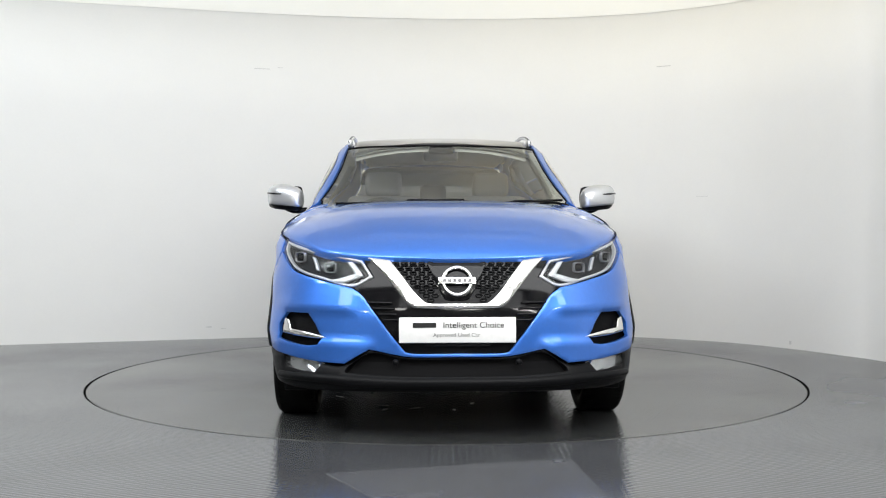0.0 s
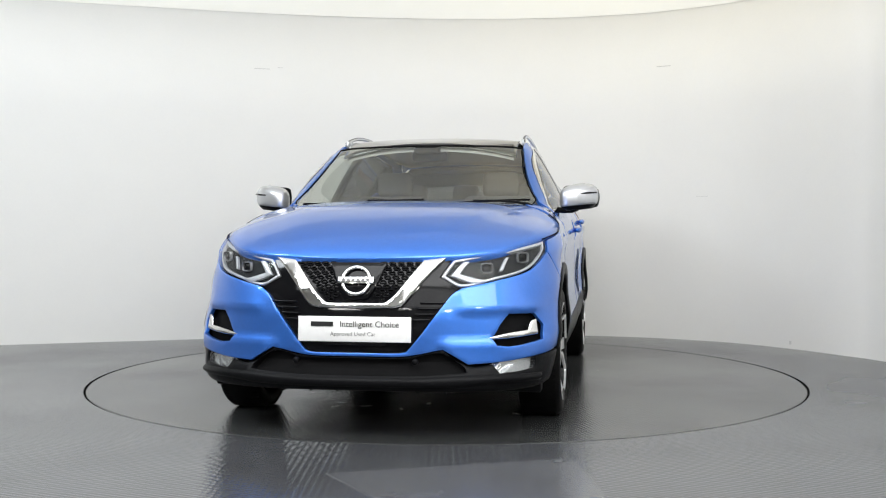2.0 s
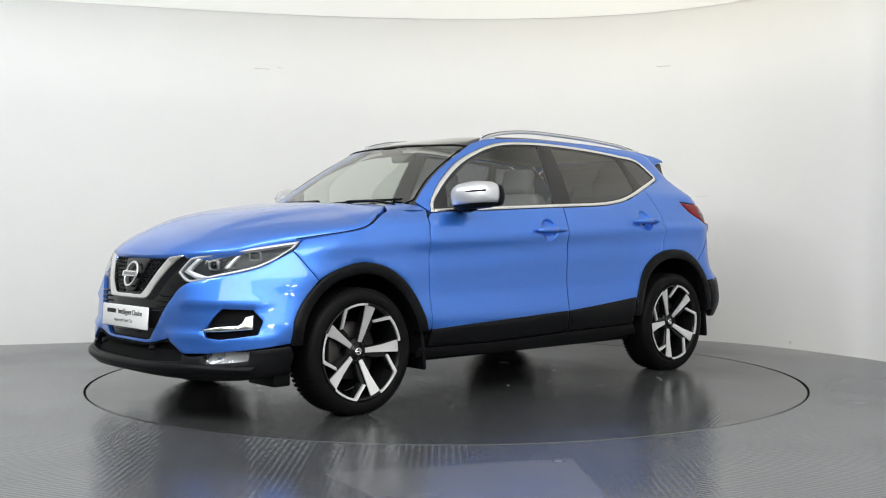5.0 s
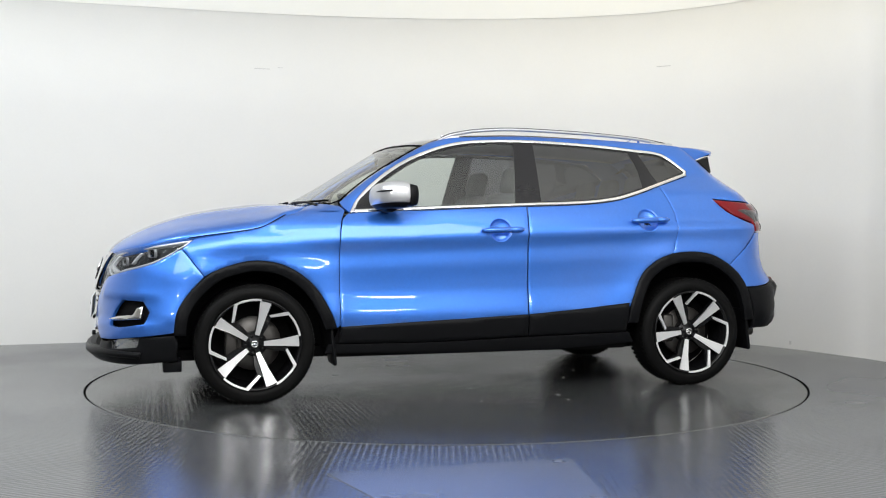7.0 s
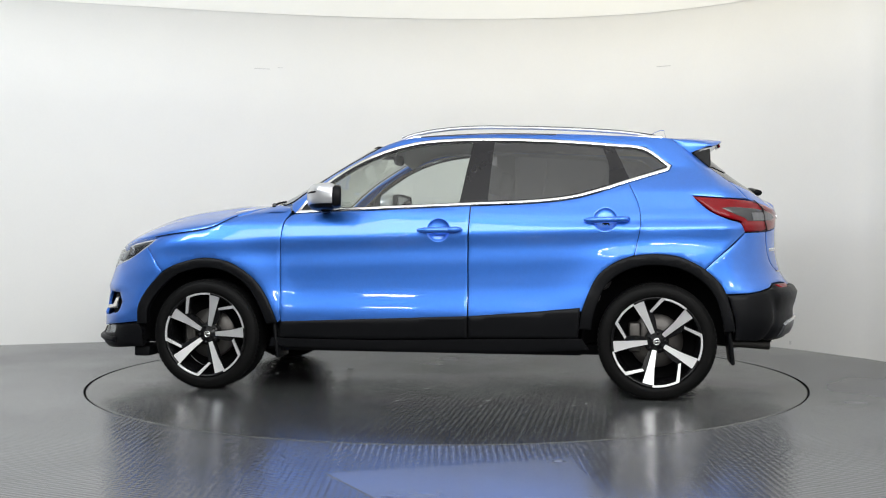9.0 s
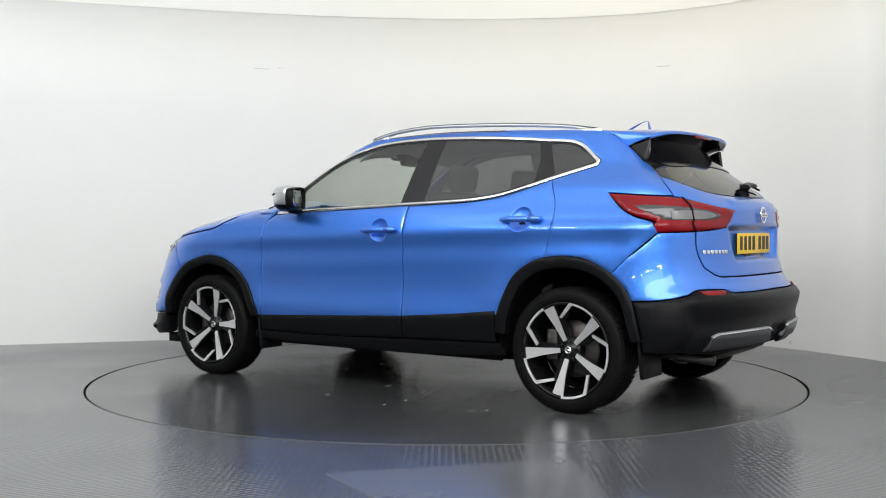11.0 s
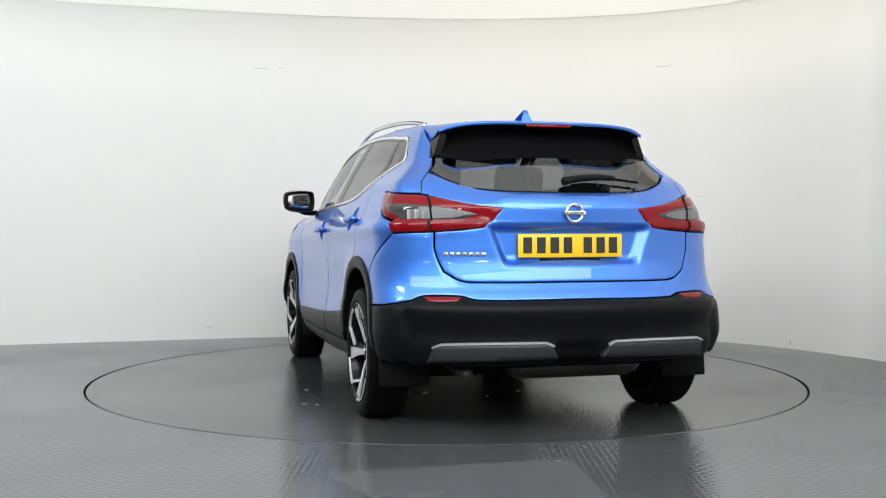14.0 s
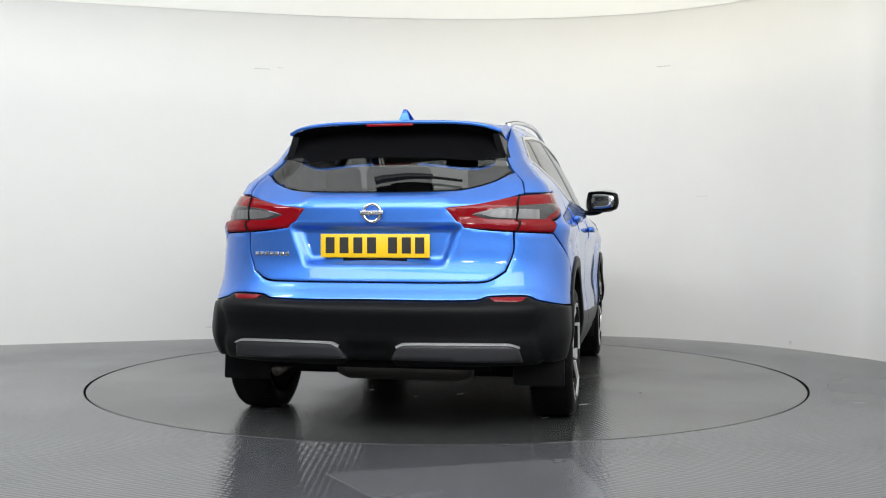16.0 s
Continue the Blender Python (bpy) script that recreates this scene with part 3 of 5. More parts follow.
LAMP_R = back((0.337, 1.069), (0.423, 0.973), (0.545, 0.965), (0.66, 0.957)) + side((-1.82, 0.950), (-1.806, 1.010), (-1.705, 1.040), (-1.62, 1.086), (-1.535, 1.156), (-1.70, 1.143)) + back((0.66, 1.128), (0.495, 1.091))


DOORS = []


def under(name, obs, label):
    """Gathers pieces under one part of the car."""
    e = new(name)
    e.parent = CAR
    e["label"] = label
    for o in obs:
        o.parent = e
    return e


def shell():
    """Dark inner body behind the panels, open at the wheels."""
    bm = bmesh.new()
    for up, zs in ((False, [0.24 + 0.03 * i for i in range(28)]), ):
        for s in (1, -1):
            rows = []
            for z in zs:
                row = []
                for i in range(151):
                    u = 3 * i / 150
                    x, y, _ = plan(u, z, up)
                    row.append(bm.verts.new((x * (0.985 if x > 0 else 0.955), s * max(0.0, y - 0.028), z)))
                rows.append(row)
            for a, b in zip(rows, rows[1:]):
                for i in range(150):
                    c = (a[i].co + b[i + 1].co) / 2
                    if math.hypot(abs(c.x) - WHEEL_X, c.z - 0.36) < 0.452 and abs(c.y) > 0.5:
                        continue
                    if (c.z > 0.80 and c.x > 1.0) or (c.z < 0.37 and c.x < -1.74):
                        continue
                    bm.faces.new((a[i], a[i + 1], b[i + 1], b[i]))
    bmesh.ops.delete(bm, geom=[v for v in bm.verts if not v.link_faces], context="VERTS")
    box(bm, (3.3, 1.20, 0.06), (0.1, 0, 0.25))
    box(bm, (0.45, 1.1, 0.06), (-1.78, 0, 0.34))
    box(bm, (1.75, 1.62, 0.06), (0.0, 0, 0.27))
    box(bm, (0.9, 1.0, 0.05), (1.4, 0, 0.76))
    part("inner_body", bm, MATT_BLACK, CAR, "black inner body and underfloor", smooth=False)
    for sx in (WHEEL_X, -WHEEL_X):
        for sy in (1, -1):
            bm = bmesh.new()
            lathe(bm, [(0.42, 0.0), (0.415, 0.16), (0.40, 0.30), (0.02, 0.31)], 40, "Y", (0, 0, 0))
            gone = [v for v in bm.verts if v.co.z < -0.12]
            bmesh.ops.delete(bm, geom=gone, context="VERTS")
            for v in bm.verts:
                v.co = Vector((v.co.x + sx, sy * (0.862 - v.co.y), v.co.z + 0.35))
            part("wheel_liner", bm, MATT_BLACK, CAR, "matt black wheel arch liner")


def hood():
    """The bonnet: edge along the lamps and wings, crowned across, with two soft ribs."""
    edge_z = curve((1.0, 1.105), (1.074, 1.083), (1.159, 1.056), (1.278, 0.996), (1.33, 0.979), (1.62, 0.937), (1.792, 0.908), (1.965, 0.862), (2.08, 0.842), (2.14, 0.834))
    mid_z = curve((1.0, 1.126), (1.25, 1.114), (1.46, 1.090), (1.655, 1.056), (1.84, 1.006), (2.01, 0.936), (2.075, 0.896), (2.108, 0.866), (2.128, 0.838))
    bm = bmesh.new()
    rows = []
    n, m = 90, 44
    for i in range(n + 1):
        t = i / n
        if t < 0.62:
            x = 1.03 + (1.90 - 1.03) * t / 0.62
            z = edge_z(x)
            e = Vector(plan(u_side(x, z), z))
        else:
            u0 = u_side(1.90, edge_z(1.90))
            u = u0 * (1 - (t - 0.62) / 0.38)
            z = 0.86
            for _ in range(6):
                z = edge_z(plan(u, z)[0])
            e = Vector(plan(u, z))
        row = []
        for j in range(m + 1):
            s = -1 + 2 * j / m
            s = math.copysign(abs(s) ** 0.85, s)
            a = abs(s)
            # the centre runs forward of the edge towards the nose
            x = e.x
            y = e.y * s
            top = mid_z(x) - 0.004
            z = e.z + (top - e.z) * (1 - a ** 3.0) ** 0.85
            rib = 1 / (1 + math.exp((a - 0.66 + 0.16 * (x - 1.4)) / 0.022))
            z += 0.012 * rib * min(1.0, max(0.0, (2.05 - x) / 0.4)) * min(1.0, max(0.0, (x - 1.05) / 0.2))
            if a > 0.999:
                z -= 0.004
            row.append(bm.verts.new((x, y, z)))
        rows.append(row)
    for a, b in zip(rows, rows[1:]):
        for j in range(m):
            bm.faces.new((a[j], b[j], b[j + 1], a[j + 1]))
    bmesh.ops.remove_doubles(bm, verts=bm.verts[:], dist=0.0004)
    bmesh.ops.recalc_face_normals(bm, faces=bm.faces[:])
    if sum(f.normal.z for f in bm.faces) < 0:
        bmesh.ops.reverse_faces(bm, faces=bm.faces[:])
    rim = [e for e in bm.edges if len(e.link_faces) == 1]
    got = bmesh.ops.extrude_edge_only(bm, edges=rim)["geom"]
    for v in got:
        if isinstance(v, bmesh.types.BMVert):
            v.co.z -= 0.032
            v.co.y *= 0.980
            v.co.x -= 0.012
    part("bonnet", bm, PAINT, CAR)
    # black bar laid along the bonnet's shut line, in place of the gap's shade
    for s in (1, -1):
        bm = bmesh.new()
        line = []
        for i in range(25):
            x = 1.69 - 0.53 * i / 24
            z = edge_z(x) - 0.007
            p = plan(u_side(x, z), z)
            line.append((x, s * (p[1] - 0.0005), z))
        tube(bm, line, 0.003, 6)
        part("bonnet_gap_shade", bm, MATT_BLACK, CAR, "black bar put in for the shade of the bonnet's gap")
    # black scuttle between bonnet and windscreen
    bm = bmesh.new()
    rows = []
    for x, z in ((1.16, 1.088), (1.05, 1.088), (0.95, 1.075)):
        rows.append([bm.verts.new((x - 0.20 * (abs(s) ** 2.2), 0.80 * s, z - 0.004 - 0.012 * s * s)) for s in [k / 12 - 1 for k in range(25)]])
    for a, b in zip(rows, rows[1:]):
        for j in range(24):
            bm.faces.new((a[j], a[j + 1], b[j + 1], b[j]))
    bmesh.ops.recalc_face_normals(bm, faces=bm.faces[:])
    part("scuttle", bm, MATT_BLACK, CAR, "black plastic windscreen scuttle")


def roof():
    """Black glass roof in front, blue behind, with the gutters at its sides."""
    mid = curve((-1.60, 1.505), (-1.43, 1.528), (-1.09, 1.552), (-0.75, 1.567), (-0.335, 1.576), (-0.06, 1.570), (0.144, 1.553), (0.27, 1.530), (0.36, 1.512), (0.425, 1.492))

    def strip(name, xs, a_max, mat, label="", a_min=None):
        bm = bmesh.new()
        rows = []
        m = 30
        for x in xs:
            zg = GUTTER(x) + 0.003
            yg = plan(u_side(x, min(zg, 1.56), True), min(zg, 1.56), True)[1]
            if x > 0.14:
                yg = max(yg, 0.585)
                zg = min(zg, mid(x) - 0.02)
            row = []
            for j in range(m + 1):
                s = (-1 + 2 * j / m) * a_max
                bow = 0.085 * s * s if x > 0.1 else 0.0
                zz = zg + (mid(x) - zg) * (1 - abs(s) ** 2.4)
                row.append(bm.verts.new((x - bow * (x - 0.1) / 0.325 if x > 0.1 else x, yg * s, zz)))
            rows.append(row)
        for a, b in zip(rows, rows[1:]):
            for j in range(m):
                bm.faces.new((a[j], a[j + 1], b[j + 1], b[j]))
        bmesh.ops.recalc_face_normals(bm, faces=bm.faces[:])
        if sum(f.normal.z for f in bm.faces) < 0:
            bmesh.ops.reverse_faces(bm, faces=bm.faces[:])
        rim = [e for e in bm.edges if len(e.link_faces) == 1]
        got = bmesh.ops.extrude_edge_only(bm, edges=rim)["geom"]
        for v in got:
            if isinstance(v, bmesh.types.BMVert):
                v.co.z -= 0.016
        return part(name, bm, mat, CAR, label)
    strip("roof_glass", [0.425 - 1.175 * i / 30 for i in range(31)], 0.93, ROOF_GLASS, "black panoramic glass roof")
    strip("roof_panel", [-0.757 - 0.69 * i / 16 for i in range(17)], 1.0, PAINT)
    strip("headliner", [0.40 - 1.85 * i / 20 for i in range(21)], 0.9, PALE_TRIM, "pale headliner").location.z = -0.035


def spot(*pts):
    return list(pts)


def bowl(p):
    """Hand scoops behind the door handles."""
    d = min(math.hypot(p.x + 0.090, p.z - 0.962), math.hypot(p.x + 1.050, p.z - 1.022))
    return -0.024 * max(0.0, 1 - (d / 0.066) ** 2) ** 0.5 if d < 0.066 else 0.0


def sides():
    # wings
    wing = spot((1.662, 0.914), (1.62, 0.923), (1.45, 0.949), (1.33, 0.966), (1.278, 0.983), (1.159, 1.043), (1.09, 1.067), (1.03, 1.098), (0.955, 1.117), (0.842, 1.104), (0.822, 1.072), (0.850, 1.012))
    wing += spot((0.862, 0.92), (0.869, 0.721), (0.863, 0.424), *ARCH_F[:2:-1], (1.612, 0.708), (1.630, 0.732), (1.665, 0.778), (1.70, 0.825), (1.7265, 0.860))
    pair("front_wing", wing, PAINT, CAR, step=0.026, flat=True)
    # doors
    fd = spot(*DOOR_GAP, (0.80, 1.058), (0.30, 1.080), *reversed(MID_GAP))
    door = panel("front_door", fd, PAINT, CAR, step=0.022, flat=True, off=bowl, dense=((-0.090, 0.962, 0.066),))
    DOORS.append((door, mirrored(door)))
    rd = spot((-0.266, 0.451), (-0.266, 0.856), (-0.275, 1.102), (-0.66, 1.118), (-0.865, 1.142), (-1.02, 1.182), *REAR_GAP, *ARCH_R[3:1:-1], (-0.935, 0.545), (-0.918, 0.50))
    door = panel("rear_door", rd, PAINT, CAR, step=0.022, flat=True, off=bowl, dense=((-1.050, 1.022, 0.066),))
    DOORS.append((door, mirrored(door)))
    # frame over the windows and rear quarter in one pressing
    top = [(x, GUTTER(x)) for x in (0.842, 0.80, 0.74, 0.63, 0.52, 0.44, 0.36, 0.27, 0.144, 0.04, -0.06, -0.2, -0.335, -0.54, -0.75, -0.92, -1.09, -1.26, -1.43)]
    q = spot(*top, (-1.55, 1.412), (-1.64, 1.335), (-1.725, 1.268), (-1.80, 1.20), (-1.852, 1.142), (-1.70, 1.148))
    q += spot((-1.535, 1.160), (-1.615, 1.082), (-1.702, 1.034), (-1.80, 1.004), (-1.826, 0.952), (-1.60, 0.742), *ARCH_R[6:3:-1])
    q += spot(*REAR_GAP[::-1], (-1.412, 1.306), (-1.428, 1.340), (-1.279, 1.452), *WINDOW_TOP[9::-1], (0.826, 1.094))
    pair("side_panel", q, PAINT, CAR, up=True, step=0.024, sharp=30, flat=True)
    # bright window frame with black pillars and panes in it
    loop = list(WINDOW_TOP) + list(WINDOW_LOW)
    outer = spot(*loop)
    panes = {
        "front_window": ((0.655, 1.094), (0.62, 1.225), (0.44, 1.346), (0.275, 1.418), (0.10, 1.467), (-0.06, 1.487), (-0.262, 1.493), (-0.232, 1.30), (-0.205, 1.124), (0.3, 1.105)),
        "rear_window": ((-0.388, 1.493), (-0.74, 1.477), (-1.032, 1.452), (-1.068, 1.34), (-1.068, 1.228), (-0.86, 1.172), (-0.65, 1.145), (-0.370, 1.134)),
        "quarter_window": ((-1.10, 1.447), (-1.262, 1.424), (-1.396, 1.336), (-1.185, 1.262)),
    }
    hole = [tuple(v) for v in inset(rounded(outer, 0.02), 0.019)]
    pair("window_trim", outer, BRIGHT, CAR, holes=(hole,), up=True, flat=True, step=0.02, off=0.004, gap=0.001, roll=0.004, lip=0.004, label="bright chrome side window surround")
    pair("pillar_trim", hole, PILLAR, CAR, holes=[spot(*p) for p in panes.values()], up=True, flat=True, step=0.04, off=-0.002, gap=0, roll=0, label="gloss black door pillars and mirror sail")
    for name, p in panes.items():
        a, b = pair(name, spot(*p), GLASS if name == "front_window" else PRIVACY, CAR, up=True, flat=True, step=0.06, off=-0.005, gap=-0.003, roll=0, lip=0, deep=0.003,
                    label="clear side glass" if name == "front_window" else "dark privacy glass")
        a.visible_shadow = b.visible_shadow = False
    # black cladding
    for name, arch, sgn in (("front_arch_trim", ARCH_F, 1), ("rear_arch_trim", ARCH_R, -1)):
        cx = WHEEL_X * sgn
        inner_arch = [(cx + (x - cx) * 0.855 - (0.0 if sgn > 0 else 0.004), 0.36 + (z - 0.36) * (0.87 if z > 0.45 else 0.9)) for x, z in arch]
        o = list(arch)
        pair(name, spot(*o, *reversed(inner_arch)), PLASTIC, CAR, flat=True, step=0.022, off=0.010, gap=0.0, roll=0.008, lip=0.006, deep=0.05, label="black plastic wheel arch trim")
    pair("front_door_cladding", spot((0.862, 0.420), (-0.262, 0.466), (-0.262, 0.335), (0.3, 0.318), (0.872, 0.322)), PLASTIC, CAR, flat=True, step=0.03, off=0.008, roll=0.008, lip=0.006, label="black plastic door cladding")
    pair("rear_door_cladding", spot((-0.266, 0.466), (-0.62, 0.494), (-0.912, 0.523), (-0.905, 0.42), (-0.90, 0.345), (-0.266, 0.335)), PLASTIC, CAR, flat=True, step=0.03, off=0.008, roll=0.008, lip=0.006, label="black plastic door cladding")
    pair("sill", spot((0.93, 0.318), (0.3, 0.314), (-0.4, 0.331), (-0.92, 0.341), (-0.96, 0.275), (-0.4, 0.245), (0.4, 0.25), (0.95, 0.264)), PLASTIC, CAR, flat=True, step=0.03, off=0.0, label="black plastic sill")


def ends():
    # blue front bumper corner, open for the daytime lamp
    mouth = front((0.798, 0.574), (0.69, 0.577), (0.655, 0.53), (0.634, 0.490), (0.618, 0.468), (0.636, 0.437), (0.70, 0.431)) + side((1.925, 0.455), (1.90, 0.52))
    blue = front((0.0, 0.404), (0.20, 0.404), (0.236, 0.41), (0.31, 0.50), (0.385, 0.60), (0.436, 0.668), (0.482, 0.700), (0.623, 0.730))
    blue += side((1.90, 0.772), (1.80, 0.819), (1.7265, 0.860), (1.70, 0.825), (1.665, 0.778), (1.630, 0.732), (1.612, 0.708), (1.650, 0.668), (1.690, 0.625), (1.757, 0.519), (1.774, 0.405))
    blue += side((1.943, 0.384)) + front((0.646, 0.359), (0.513, 0.350), (0.40, 0.420), (0.26, 0.392), (0.19, 0.386), (0.0, 0.386))
    panel("front_bumper", blue, PAINT, CAR, holes=(mouth,), full=True, step=0.018, sharp=20, off=lambda v: 0.012 * max(0.0, min(1.0, (v.z - 0.580) / 0.012)) * max(0.0, min(1.0, (0.70 - v.z) / 0.10)) * max(0.0, min(1.0, (abs(v.y) - 0.44) / 0.06)) * max(0.0, min(1.0, (v.x - 1.82) / 0.12)) + 0.014 * max(0.0, min(1.0, (0.476 - v.z) / 0.03)) * max(0.0, min(1.0, (abs(v.y) - 0.36) / 0.08)) * max(0.0, min(1.0, (v.x - 1.80) / 0.12)))
    cave = [(u, z) for u, z in mouth]
    pair("lamp_recess", cave, MATT_BLACK, CAR, off=-0.035, step=0.03, gap=-0.02, roll=0, deep=0.002, label="black daytime lamp recess", sharp=20)
    blade = front((0.805, 0.548), (0.783, 0.540), (0.772, 0.500), (0.688, 0.490), (0.566, 0.466), (0.674, 0.466)) + side((1.945, 0.480))
    pair("daytime_lamp", blade, BRIGHT, CAR, off=0.004, step=0.015, gap=0, roll=0.004, lip=0.004, deep=0.02, label="chrome hockey-stick daytime lamp blade")
    # gloss black mask round the grille
    mask = front((0.0, 0.835), (0.25, 0.833), (0.40, 0.834), (0.432, 0.830), (0.38, 0.752), (0.474, 0.702), (0.432, 0.664), (0.382, 0.60), (0.306, 0.50), (0.232, 0.412), (0.19, 0.407), (0.0, 0.407))
    panel("grille_surround", mask, GLOSS_BLACK, CAR, full=True, off=-0.016, step=0.03, gap=0, roll=0, lip=0, deep=0.03, label="gloss black grille surround")
    vee = front((0.0, 0.630), (0.118, 0.630), (0.145, 0.636), (0.190, 0.676), (0.249, 0.752), (0.306, 0.822), (0.405, 0.834), (0.347, 0.778), (0.280, 0.697), (0.230, 0.633), (0.203, 0.614), (0.150, 0.609), (0.0, 0.608))
    panel("chrome_vee", vee, CHROME, CAR, full=True, off=0.010, step=0.012, fine=0.006, gap=0, roll=0.005, lip=0.003, deep=0.035, label="polished chrome V-shaped grille bar")
    # honeycomb cells inside the vee, and side slats
    bm = bmesh.new()
    for j in range(9):
        z = 0.645 + j * 0.0205
        for i in range(-9, 10):
            y = (i + 0.5 * (j % 2)) * 0.040
            edge = 0.135 + (z - 0.64) * 0.86
            if abs(y) > edge or (abs(y) < 0.10 and z > 0.63):
                continue
            x = plan(u_end(y, z, True), z)[0] - 0.006
            pts = [(0.018, 0.0), (0.011, 0.009), (-0.011, 0.009), (-0.018, 0.0), (-0.011, -0.009), (0.011, -0.009)]
            a = [bm.verts.new((x, y + p, z + q)) for p, q in pts]
            b = [bm.verts.new((x, y + p * 0.72, z + q * 0.55)) for p, q in pts]
            c = [bm.verts.new((x - 0.012, y + p * 0.66, z + q * 0.5)) for p, q in pts]
            for k in range(6):
                n = (k + 1) % 6
                bm.faces.new((a[k], a[n], b[n], b[k]))
                bm.faces.new((b[k], b[n], c[n], c[k]))
    part("grille_mesh", bm, GRILLE, CAR, "black honeycomb grille", smooth=False)["kind"] = "stuff"
    for s in (1, -1):
        for k in range(4):
            z = 0.555 + 0.026 * k
            bm = bmesh.new()
            y0, y1 = 0.262 + 0.012 * k, 0.345 + 0.022 * k
            pts = [Vector(plan(u_end(y0 + (y1 - y0) * i / 6, z, True), z)) for i in range(7)]
            tube(bm, [(p.x - 0.004, s * p.y, p.z) for p in pts], 0.0055, 6)
            part("grille_slat", bm, GLOSS_BLACK, CAR)
    emblem_panel = front((0.0, 0.815), (0.135, 0.813), (0.085, 0.70), (0.055, 0.652), (0.03, 0.645), (0.0, 0.645))
    panel("emblem_panel", emblem_panel, GLOSS_BLACK, CAR, full=True, off=0.0, step=0.03, gap=0, label="gloss black emblem panel")
    # lower black bumper with lip
    low = front((0.0, 0.383), (0.19, 0.383), (0.26, 0.389), (0.40, 0.416), (0.513, 0.347), (0.646, 0.356)) + side((1.943, 0.380), (1.772, 0.392), (1.750, 0.33), (1.745, 0.25)) + front((0.72, 0.225), (0.45, 0.225), (0.0, 0.23))
    fog = front((0.62, 0.350), (0.70, 0.362)) + side((1.958, 0.372), (1.968, 0.328)) + front((0.70, 0.314), (0.655, 0.312))
    air = front((0.0, 0.376), (0.19, 0.376), (0.26, 0.380), (0.39, 0.402), (0.50, 0.338), (0.51, 0.318), (0.3, 0.306), (0.0, 0.304))
    def both(poly):
        return poly + [(-u, z) for u, z in reversed(poly) if u > 1e-4]
    panel("lower_bumper", both(low), PLASTIC, CAR, holes=(fog, [(-u, z) for u, z in reversed(fog)], both(air)), deep=0.05, step=0.026, off=0.004, roll=0.006, lip=0.004, label="black plastic lower bumper")
    # black sheet behind the opening; its colour holds the recess's shade
    panel("air_intake", air, INTAKE_SHADE, CAR, full=True, step=0.05, off=-0.055, gap=-0.01, roll=0, lip=0, deep=0.002, label="black sheet giving the lower air intake's shade")
    lip = front((0.0, 0.296), (0.30, 0.297), (0.50, 0.304), (0.62, 0.304)) + side((1.94, 0.300), (1.95, 0.268)) + front((0.62, 0.268), (0.45, 0.258), (0.0, 0.256))
    panel("front_lip", lip, PLASTIC, CAR, full=True, step=0.02, off=0.022, gap=0, roll=0.012, lip=0.012, deep=0.03, label="protruding black bumper lip")
    a, b = pair("fog_lamp_lens", fog, LENS, CAR, off=-0.002, step=0.03, gap=0.001, roll=0, lip=0, deep=0.004, label="clear fog lamp lens")
    pair("fog_lamp_reflector", fog, FOG_SILVER, CAR, off=lambda p: -0.022 + 0.004 * math.sin(p.x * 260) * math.sin(p.y * 260), step=0.008, gap=-0.004, roll=0, lip=0, deep=0.002, label="faceted chrome fog lamp reflector")
    for y in (0.28, -0.28):
        bm = bmesh.new()
        x = plan(u_end(abs(y), 0.366, True), 0.366)[0]
        lathe(bm, [(0.0005, 0.022), (0.012, 0.021), (0.014, 0.016), (0.014, 0.0)], 20, "X", (x, y, 0.366))
        part("parking_sensor", bm, PLASTIC, CAR)
    screen = front((0.0, 1.493), (0.30, 1.487), (0.50, 1.482), (0.585, 1.474), up=True) + side(*((x, GUTTER(x) + 0.004) for x in (0.36, 0.52, 0.64, 0.74, 0.835)), up=True) + front((0.70, 1.090), (0.535, 1.082), (0.0, 1.085), up=True)
    g = panel("windscreen", screen, SCREEN, CAR, full=True, up=True, step=0.05, off=-0.002, roll=0, lip=0, deep=0.004, label="clear windscreen with a greenish tint", sharp=30)
    g.visible_shadow = False
    q = rounded([(to_q(u, True, False), z) for u, z in screen + [(-u, z) for u, z in reversed(screen) if to_q(u, True, False) > 1e-3]], 0.03)
    edge = [(from_q(v.x, True, False), v.y) for v in inset(q, 0.001)]
    hole = [(from_q(v.x, True, False), v.y) for v in inset(q, 0.008)]
    panel("windscreen_seal", edge, MATT_BLACK, CAR, holes=(hole,), up=True, step=0.03, off=0.001, gap=0, roll=0, lip=0, deep=0.006, label="thin black windscreen seal")
    # rear: tailgate, bumper
    gate = back((0.0, 1.144), (0.20, 1.145), (0.39, 1.153), (0.485, 1.173), (0.558, 1.203), (0.598, 1.230)) + side((-1.750, 1.245), (-1.8025, 1.199), (-1.855, 1.139)) + back((0.497, 1.086), (0.347, 1.063), (0.43, 0.975), (0.545, 0.961), (0.648, 0.954), (0.648, 0.876), (0.612, 0.772), (0.54, 0.731), (0.44, 0.724), (0.0, 0.724))

    def dent(p):
        a = abs(p.y)
        k = min(1.0, max(0.0, (0.984 - p.z) / 0.014)) * min(1.0, max(0.0, (p.z - 0.795) / 0.035)) * min(1.0, max(0.0, (0.345 + 0.4 * (p.z - 0.80) - a) / 0.035))
        ridge = 0.011 * min(1.0, max(0.0, (p.z - 1.094) / 0.010)) * min(1.0, max(0.0, (1.140 - p.z) / 0.03)) * min(1.0, max(0.0, (0.37 - a) / 0.04))
        return -0.044 * k + ridge
    panel("tailgate", gate, PAINT, CAR, full=True, rear=True, step=0.014, off=dent)
